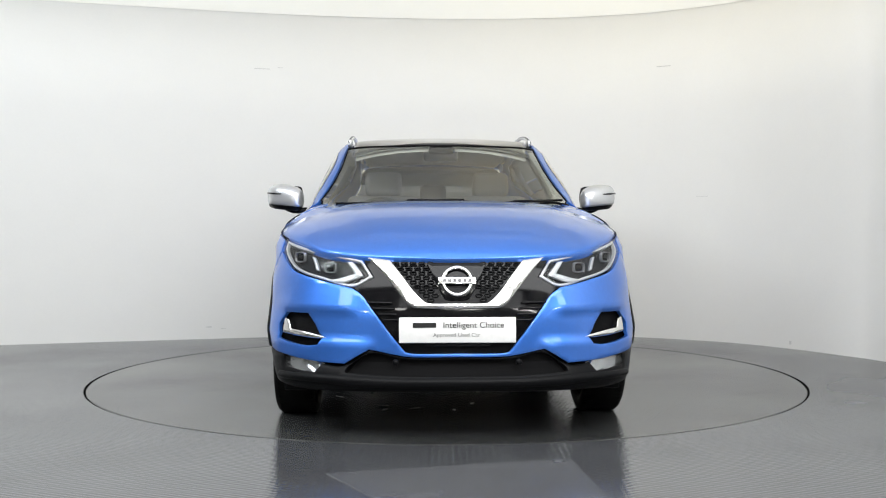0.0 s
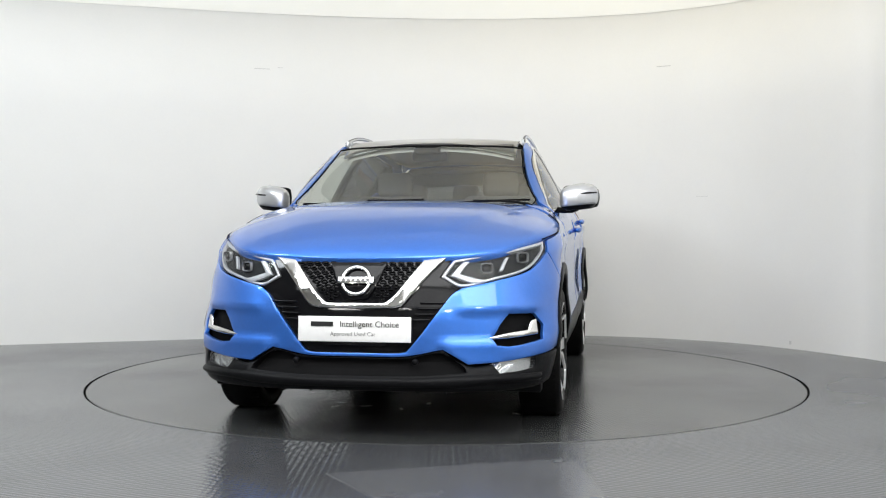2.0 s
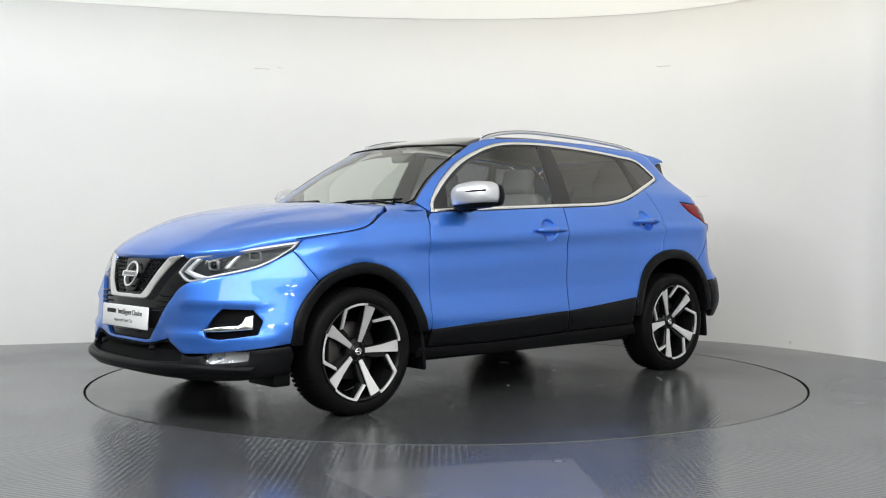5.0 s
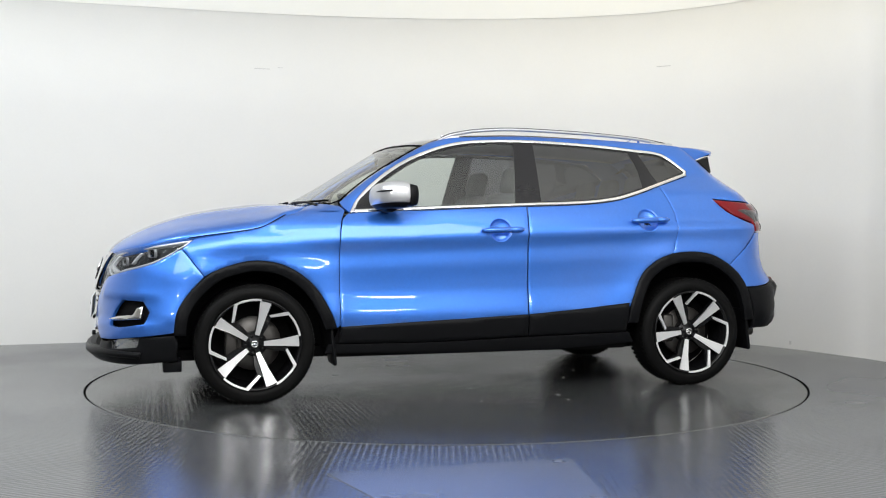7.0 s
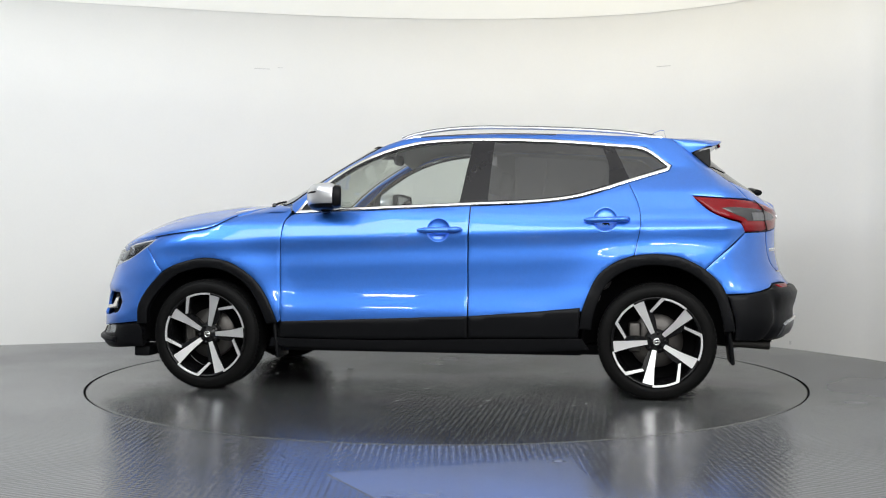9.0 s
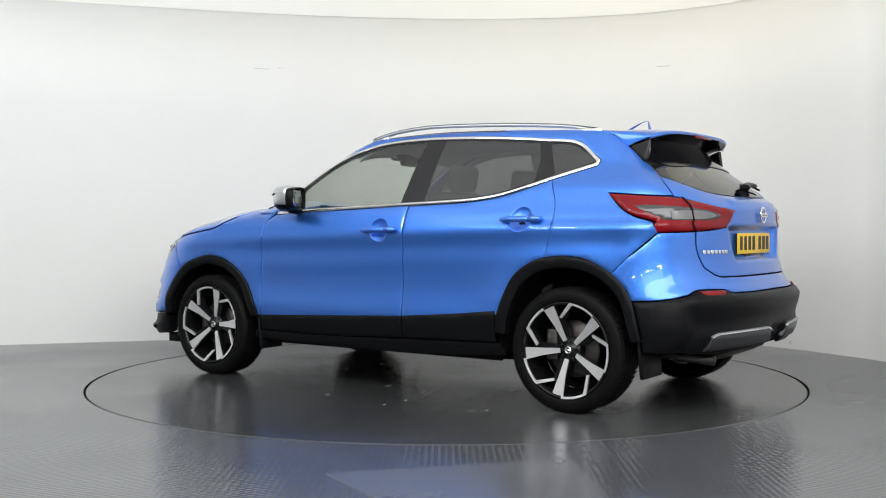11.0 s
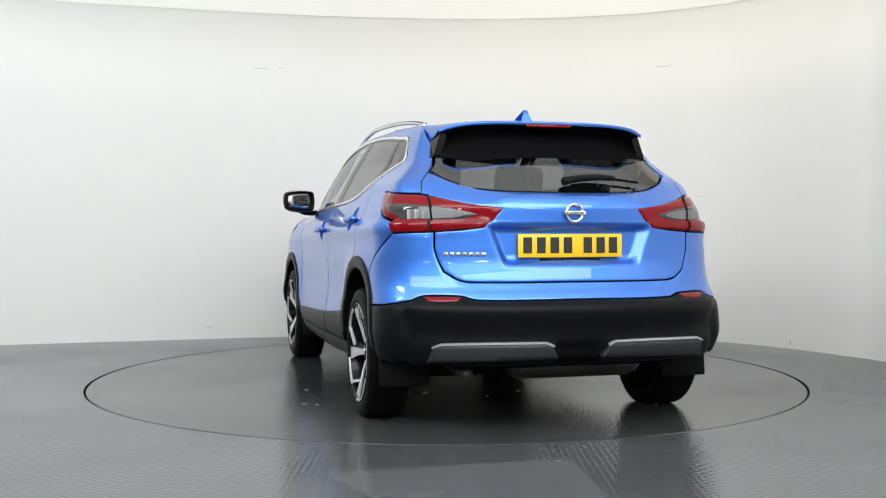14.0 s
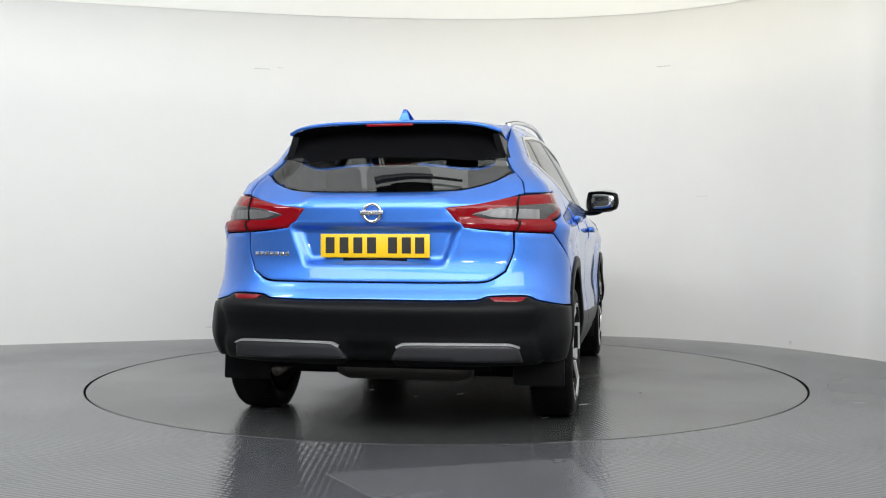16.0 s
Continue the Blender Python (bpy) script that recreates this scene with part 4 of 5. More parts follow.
    bump = back((0.0, 0.719), (0.44, 0.719), (0.543, 0.726), (0.617, 0.769), (0.653, 0.876), (0.655, 0.953)) + side((-1.824, 0.946), (-1.598, 0.738), (-1.66, 0.69), (-1.695, 0.647), (-1.712, 0.605), (-1.85, 0.614)) + back((0.77, 0.640), (0.715, 0.662), (0.545, 0.662), (0.49, 0.646), (0.0, 0.646))
    panel("rear_bumper", bump, PAINT, CAR, full=True, rear=True, step=0.024, sharp=30)
    low = back((0.0, 0.642), (0.49, 0.642), (0.545, 0.658), (0.715, 0.658), (0.77, 0.636)) + side((-1.85, 0.610), (-1.72, 0.600), (-1.745, 0.534), (-1.767, 0.40), (-1.765, 0.345)) + back((0.74, 0.335), (0.4, 0.332), (0.0, 0.334))

    def clad(p):
        """A proud ledge above, a hollow face with upright folds at its corners, and a notch between the inserts."""
        a = abs(p.y)
        mid = min(1.0, max(0.0, (0.80 - a) / 0.03))
        ledge = 0.012 * min(1.0, max(0.0, (p.z - 0.565) / 0.03)) * min(1.0, max(0.0, (0.632 - p.z) / 0.012))
        hollow = 0.022 * math.exp(-((p.z - 0.485) / 0.06) ** 2)
        notch = 0.03 * min(1.0, max(0.0, (0.125 - a) / 0.02)) * min(1.0, max(0.0, (0.445 - p.z) / 0.02))
        fold = 0.014 * math.exp(-((a - 0.79) / 0.018) ** 2) * min(1.0, max(0.0, (0.60 - p.z) / 0.04))
        return 0.002 + (ledge - hollow) * mid - notch - fold
    panel("rear_bumper_cladding", low, PLASTIC, CAR, full=True, rear=True, step=0.026, off=clad, roll=0.006, lip=0.004, label="black plastic rear bumper cladding")
    trim = back((0.685, 0.424), (0.64, 0.436), (0.18, 0.440), (0.14, 0.428), (0.104, 0.368), (0.70, 0.352))
    pair("bumper_trim", trim, GREY_TRIM, CAR, rear=True, off=lambda p: 0.010 - 0.02 * math.exp(-((p.z - 0.47) / 0.05) ** 2), step=0.02, roll=0.007, lip=0.006, deep=0.02, label="satin grey bumper insert")
    edge = back((0.690, 0.428), (0.642, 0.443), (0.178, 0.447), (0.134, 0.432), (0.138, 0.425), (0.180, 0.439), (0.640, 0.435), (0.686, 0.422))
    pair("trim_edge", edge, SILVER, CAR, rear=True, off=lambda p: 0.014 - 0.02 * math.exp(-((p.z - 0.47) / 0.05) ** 2), step=0.015, gap=0, roll=0, lip=0, deep=0.012, label="satin silver edge of the bumper insert")
    refl = back((0.712, 0.652), (0.55, 0.652), (0.575, 0.630), (0.685, 0.628))
    pair("reflector", refl, RED, CAR, rear=True, off=0.010, step=0.02, gap=0, roll=0.003, lip=0.003, label="red bumper reflector")
    # back window
    pane = back((0.0, 1.151), (0.20, 1.152), (0.39, 1.160), (0.482, 1.180), (0.552, 1.209), (0.590, 1.236)) + side((-1.743, 1.257), (-1.728, 1.272), (-1.643, 1.339), (-1.555, 1.410)) + back((0.46, 1.455), (0.0, 1.455))
    g = panel("back_window", pane, BACK_GLASS, CAR, full=True, rear=True, off=-0.004, step=0.05, gap=0, roll=0, lip=0, deep=0.004, label="tinted back window")
    g.visible_shadow = False
    # tail lamps
    red = pair("red_lens", LAMP_R, RED, CAR, rear=True, off=0.004, step=0.016, roll=0.006, lip=0.006)
    clear = side((-1.69, 1.086), (-1.76, 1.090)) + back((0.60, 1.070), (0.49, 1.047), (0.458, 1.034), (0.545, 1.014)) + side((-1.84, 1.008), (-1.83, 1.024), (-1.755, 1.056))
    smoky = pair("clear_lens", clear, SMOKE, CAR, rear=True, off=0.0062, step=0.02, gap=0, roll=0.003, lip=0.002, deep=0.004, label="smoky clear lamp section")
    glow = back((0.61, 1.062), (0.53, 1.048), (0.505, 1.036), (0.57, 1.022)) + side((-1.87, 1.016), (-1.86, 1.06))
    facets = pair("lamp_reflector", glow, REFLECTOR, CAR, rear=True, off=lambda v: 0.0085 + 0.0012 * math.sin(v.y * 210), step=0.012, gap=0, roll=0, lip=0, deep=0.003, label="ribbed chrome lamp reflector")
    seam = back((0.668, 1.128), (0.660, 1.128), (0.655, 1.04), (0.650, 0.957), (0.658, 0.957), (0.663, 1.04))
    split = pair("lamp_joint", seam, MATT_BLACK, CAR, rear=True, off=0.0105, step=0.02, gap=0, roll=0, lip=0, deep=0.004, label="dark joint between the lamp halves")
    for k in (0, 1):
        under("tail_lamp", (red[k], smoky[k], facets[k], split[k]), "red wraparound tail lamp with smoky centre")
    # head lamps
    housing = pair("housing", LAMP_F, HOUSING, CAR, off=-0.030, step=0.03, gap=-0.003, roll=0, lip=0, deep=0.002, label="dark grey headlamp housing")
    lens = pair("lens", LAMP_F, LENS, CAR, off=0.002, step=0.03, roll=0, lip=0.002, deep=0.003, label="clear headlamp lens")
    for o in lens:
        o.visible_shadow = False
    q = [(to_q(u, False, False), z) for u, z in LAMP_F]
    o = rounded(q, 0.02)

    def ring(d):
        return [(from_q(v.x, False, False), v.y) for v in inset(o, d)]
    guide = pair("light_guide", ring(0.004), LAMP_SILVER, CAR, holes=(ring(0.016),), off=-0.012, step=0.02, gap=0, roll=0.003, lip=0.003, deep=0.016, label="silver light guide round the headlamp", sharp=60)
    vane = front((0.482, 0.822), (0.432, 0.757), (0.540, 0.722), (0.600, 0.735), (0.556, 0.742), (0.470, 0.766), (0.510, 0.822))
    chevron = pair("chevron", vane, LAMP_SILVER, CAR, off=-0.010, step=0.015, gap=0, roll=0.002, lip=0.002, deep=0.014, label="silver chevron reflector")
    slash = front((0.672, 0.842), (0.686, 0.843), (0.664, 0.782), (0.648, 0.779))
    bars = pair("silver_bar", slash, LAMP_SILVER, CAR, off=-0.014, step=0.012, gap=0, roll=0.002, lip=0.002, deep=0.012, label="silver slanting bar")
    lights = {1: [], -1: []}
    for s in (1, -1):
        for y, z, r in ((0.738, 0.833, 0.027), (0.585, 0.787, 0.026)):
            c = Vector(plan(u_end(y, z, True), z))
            e2 = Vector(plan(u_end(y + 0.01, z, True), z))
            yaw = math.atan2(-(e2.x - c.x), e2.y - c.y) * 0.75
            for nm, prof, mt in (("projector_ring", [(r * 0.78, -0.012), (r * 0.86, 0.004), (r, 0.005), (r * 1.06, -0.012)], REFLECTOR), ("projector_lens", [(0.0004, 0.004), (r * 0.4, 0.002), (r * 0.78, -0.008)], GLOSS_BLACK)):
                bm = bmesh.new()
                lathe(bm, prof, 28, "X")
                for v in bm.verts:
                    d = math.hypot(v.co.y, v.co.z)
                    if d > 1e-3:
                        k = (d / max(abs(v.co.y), abs(v.co.z))) ** 0.7
                        v.co.y, v.co.z = v.co.y * k * 1.12, v.co.z * k * 0.9
                bmesh.ops.transform(bm, matrix=Matrix.Translation((c.x - 0.014, s * c.y, c.z)) @ pose(0, 0, 0, 0, 0, math.degrees(yaw) * s), verts=bm.verts[:])
                lights[s].append(part(nm, bm, mt, CAR, "grey ringed headlamp projector"))
    for k, s in ((0, 1), (1, -1)):
        under("headlamp", [housing[k], lens[k], guide[k], chevron[k], bars[k], *lights[s]], "slim headlamp with silver light guide and dark centre")


shell()
hood()
roof()
sides()
ends()


# ---- wheels ----
def wheel(x, y, phase):
    """Tyre with tread, black rim with five machined blades and hooked edges, brake and hub cap. Seen from outside, angles run from the back up."""
    hub = new("wheel")
    hub.parent = CAR
    side_of = 1 if y > 0 else -1
    hub.matrix_basis = Matrix.Translation((x, y, WHEEL_R)) @ pose(0, 0, 0, 0, 0, 0 if side_of > 0 else 180)
    hub["label"] = "black tyre on a black alloy rim with machined blades"
    bm = bmesh.new()
    lathe(bm, [(0.247, -0.190), (0.262, -0.205), (0.298, -0.212), (0.322, -0.200), (0.332, -0.175), (0.334, -0.10), (0.332, -0.030), (0.322, -0.006),
               (0.304, 0.003), (0.284, 0.006), (0.268, 0.004), (0.256, -0.004), (0.252, -0.012)], 96, "Y")
    part("tyre", bm, TYRE, hub)
    bm = bmesh.new()
    for k in range(72):
        a = 2 * math.pi * k / 72
        for w, lean in ((-0.178, 0.05), (-0.042, -0.05)):
            rot = Euler((0, -a, 0)).to_matrix() @ Euler((lean * 4, 0, 0)).to_matrix()
            box(bm, (0.006, 0.046, 0.017), (0.3295 * math.cos(a), w, 0.3295 * math.sin(a)), 0, rot)
    part("tyre_tread", bm, TYRE, hub, "tread blocks", smooth=False)["kind"] = "stuff"
    bm = bmesh.new()
    lathe(bm, [(0.254, -0.006), (0.256, 0.003), (0.250, 0.004), (0.243, 0.0), (0.238, -0.02), (0.230, -0.06), (0.222, -0.17), (0.232, -0.20)], 80, "Y")
    part("rim", bm, ALLOY_BLACK, hub)

    def at(r, deg, out):
        a = radians(deg)
        return Vector((-r * math.cos(a), out, r * math.sin(a)))

    def bar(outline, out0, out1, mat, name, thick):
        """A plate from an outline of (radius, degrees), its outer face tilting from hub to rim."""
        bmx = bmesh.new()
        lvl = [out0 + (out1 - out0) * min(1, max(0, (r - 0.05) / 0.2)) for r, _ in outline]
        a = [bmx.verts.new(at(r, d, o)) for (r, d), o in zip(outline, lvl)]
        b = [bmx.verts.new(at(r, d, o - thick)) for (r, d), o in zip(outline, lvl)]
        bmx.faces.new(a)
        bmx.faces.new(list(reversed(b)))
        for i in range(len(a)):
            j = (i + 1) % len(a)
            bmx.faces.new((a[j], a[i], b[i], b[j]))
        bmesh.ops.recalc_face_normals(bmx, faces=bmx.faces[:])
        return part(name, bmx, mat, hub, smooth=False)
    for k in range(5):
        d = phase + 72 * k
        bar([(0.052, d - 16), (0.150, d - 9.5), (0.248, d - 8.6), (0.250, d), (0.249, d + 6.5), (0.150, d + 5.5), (0.052, d + 11)], -0.040, -0.004, ALLOY, "machined_blade", 0.010)
        bar([(0.040, d - 26), (0.150, d - 11), (0.245, d - 9.5), (0.246, d + 7), (0.150, d + 6.5), (0.040, d + 26)], -0.047, -0.011, ALLOY_BLACK, "spoke", 0.040)
        arc = [(0.2535, d + 5 + 3.5 * i) for i in range(11)]
        low = [(0.2420, d + 5 + 3.5 * i) for i in range(10)]
        bar(arc + [(0.178, d + 59), (0.170, d + 55)] + low[::-1], -0.036, 0.0065, ALLOY, "machined_hook", 0.012)
        bar([(0.246, d + 36), (0.244, d + 42), (0.176, d + 62), (0.06, d + 60), (0.05, d + 38), (0.12, d + 48), (0.166, d + 53)], -0.052, -0.013, ALLOY_BLACK, "spoke_web", 0.035)
    bm = bmesh.new()
    lathe(bm, [(0.0005, -0.034), (0.024, -0.034), (0.030, -0.037), (0.032, -0.043), (0.066, -0.046), (0.070, -0.06), (0.070, -0.12)], 40, "Y")
    part("hub_centre", bm, ALLOY_BLACK, hub)
    bm = bmesh.new()
    lathe(bm, [(0.0135, -0.0335), (0.0145, -0.0315), (0.0185, -0.0315), (0.0195, -0.0335)], 28, "Y")
    box(bm, (0.042, 0.003, 0.007), (0, -0.0315, 0))
    part("hub_emblem", bm, CHROME, hub, "small chrome ring and bar")
    for k in range(5):
        bm = bmesh.new()
        p = at(0.050, phase + 36 + 72 * k, -0.048)
        lathe(bm, [(0.0005, 0.008), (0.007, 0.008), (0.009, 0.004), (0.009, -0.01)], 10, "Y", p)
        part("wheel_nut", bm, ALLOY_BLACK, hub)
    bm = bmesh.new()
    lathe(bm, [(0.06, -0.10), (0.15, -0.10), (0.152, -0.105), (0.152, -0.122), (0.06, -0.125)], 48, "Y")
    part("brake_disc", bm, STEEL, hub, "steel brake disc")
    bm = bmesh.new()
    box(bm, (0.07, 0.06, 0.17), (0.125 if x > 0 else 0.12, -0.105, 0.02), 0.012)
    part("brake_caliper", bm, STEEL, hub, "grey brake caliper")
    bm = bmesh.new()
    lathe(bm, [(0.228, -0.195), (0.02, -0.195)], 40, "Y")
    part("wheel_back", bm, MATT_BLACK, hub)


for wx, phase in ((WHEEL_X, 5), (-WHEEL_X, 44)):
    wheel(wx, 0.894, phase)
    wheel(wx, -0.894, phase + 20)


# ---- fittings ----
def smooth_line(pts, per=6):
    return spline(pts, per)


def roof_fittings():
    for s in (1, -1):
        pts = spline(((0.215, 0.585, 1.508), (0.15, 0.577, 1.537), (0.075, 0.573, 1.556), (-0.06, 0.568, 1.577), (-0.30, 0.565, 1.589), (-0.745, 0.560, 1.576), (-1.085, 0.552, 1.554), (-1.254, 0.540, 1.534), (-1.40, 0.525, 1.510)), 8)
        rail = new("roof_rail")
        rail.parent = CAR
        rail["label"] = "satin silver roof rail"
        bm = bmesh.new()
        tube(bm, [(p.x, s * p.y, p.z - 0.006) for p in pts], lambda t: 0.0125 * min(1, 0.25 + 5 * min(t, 1 - t)), 12, 0.8)
        part("rail_bar", bm, SILVER, rail)
        bm = bmesh.new()
        tube(bm, [(p.x, s * p.y, p.z + 0.003) for p in pts[4:-4]], 0.0075, 8, 0.5)
        part("rail_top", bm, GREY_TRIM, rail, "grey rail insert")
        for x0, x1 in ((0.19, 0.07), (-1.22, -1.38)):
            bm = bmesh.new()
            z = 1.548 if x0 < -1 else (1.553 if x0 < 0 else 1.530)
            if x0 < -1:
                z = 1.512
            box(bm, (abs(x0 - x1), 0.018, 0.045), ((x0 + x1) / 2, s * (0.573 if x0 > 0 else 0.548), z - 0.012), 0.006)
            part("rail_foot", bm, SILVER, rail)
    # fin aerial
    bm = bmesh.new()
    prof = [(-1.235, 0.0), (-1.29, 0.022), (-1.345, 0.050), (-1.385, 0.066), (-1.408, 0.064), (-1.412, 0.040), (-1.425, 0.0)]
    rings = []
    for k, w in ((0, 0.0), (1, 1.0), (2, 0.0)):
        rings.append([bm.verts.new((x, (0.030 * (1 - z / 0.080) + 0.003) * (k - 1), 1.534 + z + (0 if abs(k - 1) else 0.004))) for x, z in prof])
    for a, b in zip(rings, rings[1:]):
        for i in range(len(prof) - 1):
            bm.faces.new((a[i], a[i + 1], b[i + 1], b[i]))
    bmesh.ops.recalc_face_normals(bm, faces=bm.faces[:])
    part("aerial", bm, PAINT, CAR, "blue shark-fin roof aerial")


def spoiler():
    wing = new("roof_spoiler")
    wing.parent = CAR
    wing["label"] = "blue roof spoiler with black underside"
    top, under = bmesh.new(), bmesh.new()
    rows_t, rows_u = [], []
    foot = curve((0.0, 1.494), (0.18, 1.458), (0.37, 1.413), (0.6, 1.430), (1.0, 1.462))
    n = 14
    for k in range(11):
        t = k / 10
        half = []
        for j in range(n + 1):
            a = j / n
            x = -1.438 + (-0.302 + 0.030 * a ** 3 + 0.050 * a ** 8) * t
            z0 = 1.531 - 0.034 * a ** 2.4
            z1 = 1.507 - 0.012 * a * a - 0.030 * a ** 6
            half.append((x, (0.563 - 0.022 * t) * a ** 0.92, z0 + (z1 - z0) * t + 0.006 * math.sin(math.pi * t)))
        x, y, z = half[-1]
        zf = min(foot(t), z - 0.006)
        half += [(x, y + 0.004, z - 0.25 * (z - zf)), (x, y + 0.006, z - 0.6 * (z - zf)), (x, y + 0.004, zf)]
        rows_t.append([top.verts.new((px, -py, pz)) for px, py, pz in half[:0:-1]] + [top.verts.new(v) for v in half])
    edge = [v.co.copy() for v in rows_t[-1]]
    for dx, dz in ((-0.004, -0.007), (0.004, -0.016)):
        rows_t.append([top.verts.new((v.x + dx, v.y, max(v.z + dz, 1.440))) for v in edge])
    lipline = [v.co.copy() for v in rows_t[-1]][3:-3]
    for d, h in ((0.002, 0.0), (0.05, 0.008), (0.12, 0.03), (0.17, 0.075)):
        rows_u.append([under.verts.new((v.x + d, v.y * 0.99, v.z - h)) for v in lipline])
    for bm, rows in ((top, rows_t), (under, rows_u)):
        for a, b in zip(rows, rows[1:]):
            for k in range(len(a) - 1):
                bm.faces.new((a[k], b[k], b[k + 1], a[k + 1]))
        bmesh.ops.recalc_face_normals(bm, faces=bm.faces[:])
        if bm is top and sum(q.normal.z for q in bm.faces) < 0:
            bmesh.ops.reverse_faces(bm, faces=bm.faces[:])
    part("spoiler_top", top, PAINT, wing)
    part("spoiler_underside", under, GLOSS_BLACK, wing, "gloss black underside")

    def plate(name, pts, s, thick, mat, label=""):
        bm = bmesh.new()
        a = [bm.verts.new((x, s * y, z)) for x, y, z in pts]
        b = [bm.verts.new((x + 0.006, s * (y - thick), z)) for x, y, z in pts]
        bm.faces.new(a)
        bm.faces.new(list(reversed(b)))
        for i in range(len(a)):
            j = (i + 1) % len(a)
            bm.faces.new((a[j], a[i], b[i], b[j]))
        bmesh.ops.recalc_face_normals(bm, faces=bm.faces[:])
        bmesh.ops.bevel(bm, geom=bm.edges[:], offset=0.003, segments=2, affect="EDGES")
        part(name, bm, mat, wing, label, smooth=False)
    for s in (1, -1):
        plate("spoiler_winglet", [(-1.556, 0.566, 1.412), (-1.652, 0.536, 1.444), (-1.655, 0.546, 1.40), (-1.655, 0.570, 1.338), (-1.640, 0.574, 1.336)], s, 0.035, GLOSS_BLACK, "gloss black side winglet")
    bm = bmesh.new()
    box(bm, (0.012, 0.24, 0.014), (-1.742, 0, 1.486), 0.004)
    part("brake_light", bm, RED, wing, "red high brake light")
    frit = back((0.0, 1.325), (0.25, 1.318), (0.43, 1.306), (0.50, 1.318), (0.545, 1.334), (0.592, 1.322), (0.572, 1.378), (0.50, 1.455), (0.0, 1.47))
    panel("window_band", frit, GLOSS_BLACK, CAR, full=True, rear=True, off=0.0005, step=0.05, gap=0, roll=0, lip=0, deep=0.003, label="black band along the back window's top")


def door_mirror(s):
    """Silver capped mirror on a black foot."""
    mir = new("door_mirror")
    mir.parent = CAR
    mir["label"] = "door mirror with satin silver cap"

    def shell_part(name, z0, z1, mat, label, grow=1.0):
        bm = bmesh.new()
        rows = []
        m = 28
        for j in range(13):
            t = j / 12
            z = z0 + (z1 - z0) * t
            h = (z - 1.155) / 0.082
            k = max(0.02, 1 - abs(h) ** 2.8) ** (1 / 2.8)
            row = []
            for i in range(m):
                a = 2 * math.pi * i / m
                c, q = math.cos(a), math.sin(a)
                cy = math.copysign(abs(c) ** 0.72, c) * 0.112 * k
                cx = math.copysign(abs(q) ** 0.72, q)
                cx = cx * (0.115 if cx > 0 else 0.06) * (k ** 0.8)
                row.append(bm.verts.new((0.565 + cx * grow + (-0.045) * (cy / 0.112) , s * (0.944 + cy * grow), z + 0.01 * cy / 0.1)))
            rows.append(row)
        for a, b in zip(rows, rows[1:]):
            for i in range(m):
                bm.faces.new((a[i], a[(i + 1) % m], b[(i + 1) % m], b[i]))
        bm.faces.new(rows[0])
        bm.faces.new(rows[-1])
        bmesh.ops.recalc_face_normals(bm, faces=bm.faces[:])
        return part(name, bm, mat, mir, label)
    shell_part("cap", 1.108, 1.2365, SILVER, "satin silver mirror cap")
    shell_part("lower_shell", 1.083, 1.110, PLASTIC, "black mirror base", 0.97)
    bm = bmesh.new()
    tube(bm, [(0.668 - 0.02 * abs(k - 2), s * (0.86 + 0.05 * k), 1.168 + 0.004 * k) for k in range(1, 4)] + [(0.60, s * 1.048, 1.184)], 0.005, 8)
    part("indicator", bm, GLOSS_BLACK, mir, "dark indicator strip")
    for name, prof, hy, hz, mat, label in (
            ("mirror_bezel", [(0.86, 0.004), (0.90, -0.006), (0.96, -0.007), (1.0, 0.004), (1.02, 0.030), (0.9, 0.045)], 0.112, 0.069, PLASTIC, "black mirror housing rim"),
            ("mirror_glass", [(0.001, 0.0), (0.5, 0.0005), (1.0, 0.002), (1.0, 0.006)], 0.100, 0.061, MIRROR, "dim mirror glass")):
        bm = bmesh.new()
        lathe(bm, prof, 44, "X")
        for v in bm.verts:
            d = math.hypot(v.co.y, v.co.z)
            k = (d / max(abs(v.co.y), abs(v.co.z))) ** 0.66
            v.co.y, v.co.z = v.co.y * k * hy, v.co.z * k * hz * (1 - 0.10 * s * v.co.y * k)
        bmesh.ops.transform(bm, matrix=Matrix.Translation((0.492, s * 0.945, 1.158)) @ pose(0, 0, 0, 0, 0, math.degrees(0.36) * s), verts=bm.verts[:])
        part(name, bm, mat, mir, label)
    bm = bmesh.new()
    tube(bm, [(0.60, s * 0.815, 1.085), (0.60, s * 0.85, 1.078), (0.58, s * 0.90, 1.082), (0.57, s * 0.93, 1.095)], lambda t: 0.026 + 0.01 * t, 12, 0.6)
    part("foot", bm, PLASTIC, mir, "black mirror foot")


def handles():
    for s in (1, -1):
        for x0, x1, z in ((0.030, -0.228, 0.963), (-0.932, -1.185, 1.022)):
            bm = bmesh.new()
            pts = []
            for i in range(15):
                t = i / 14
                x = x0 + (x1 - x0) * t
                y = half_width(x, z) + 0.006 + 0.026 * math.sin(math.pi * min(1, t * 1.25 + 0.08) if t < 0.74 else math.pi * (1 - (t - 0.74) / 0.26 * 0.9) * 0.5 + 0.0) ** 0.6 * (1 if t < 0.95 else 0.6)
                pts.append((x, s * y, z + 0.006 * (t - 0.5)))
            tube(bm, pts, lambda t: 0.0165 * min(1.0, 0.45 + 3.5 * t, 0.55 + 5 * (1 - t)), 12, 1.05)
            part("door_handle", bm, PAINT, DOORS[0 if x0 > -0.5 else 1][0 if s > 0 else 1], "blue pull handle")


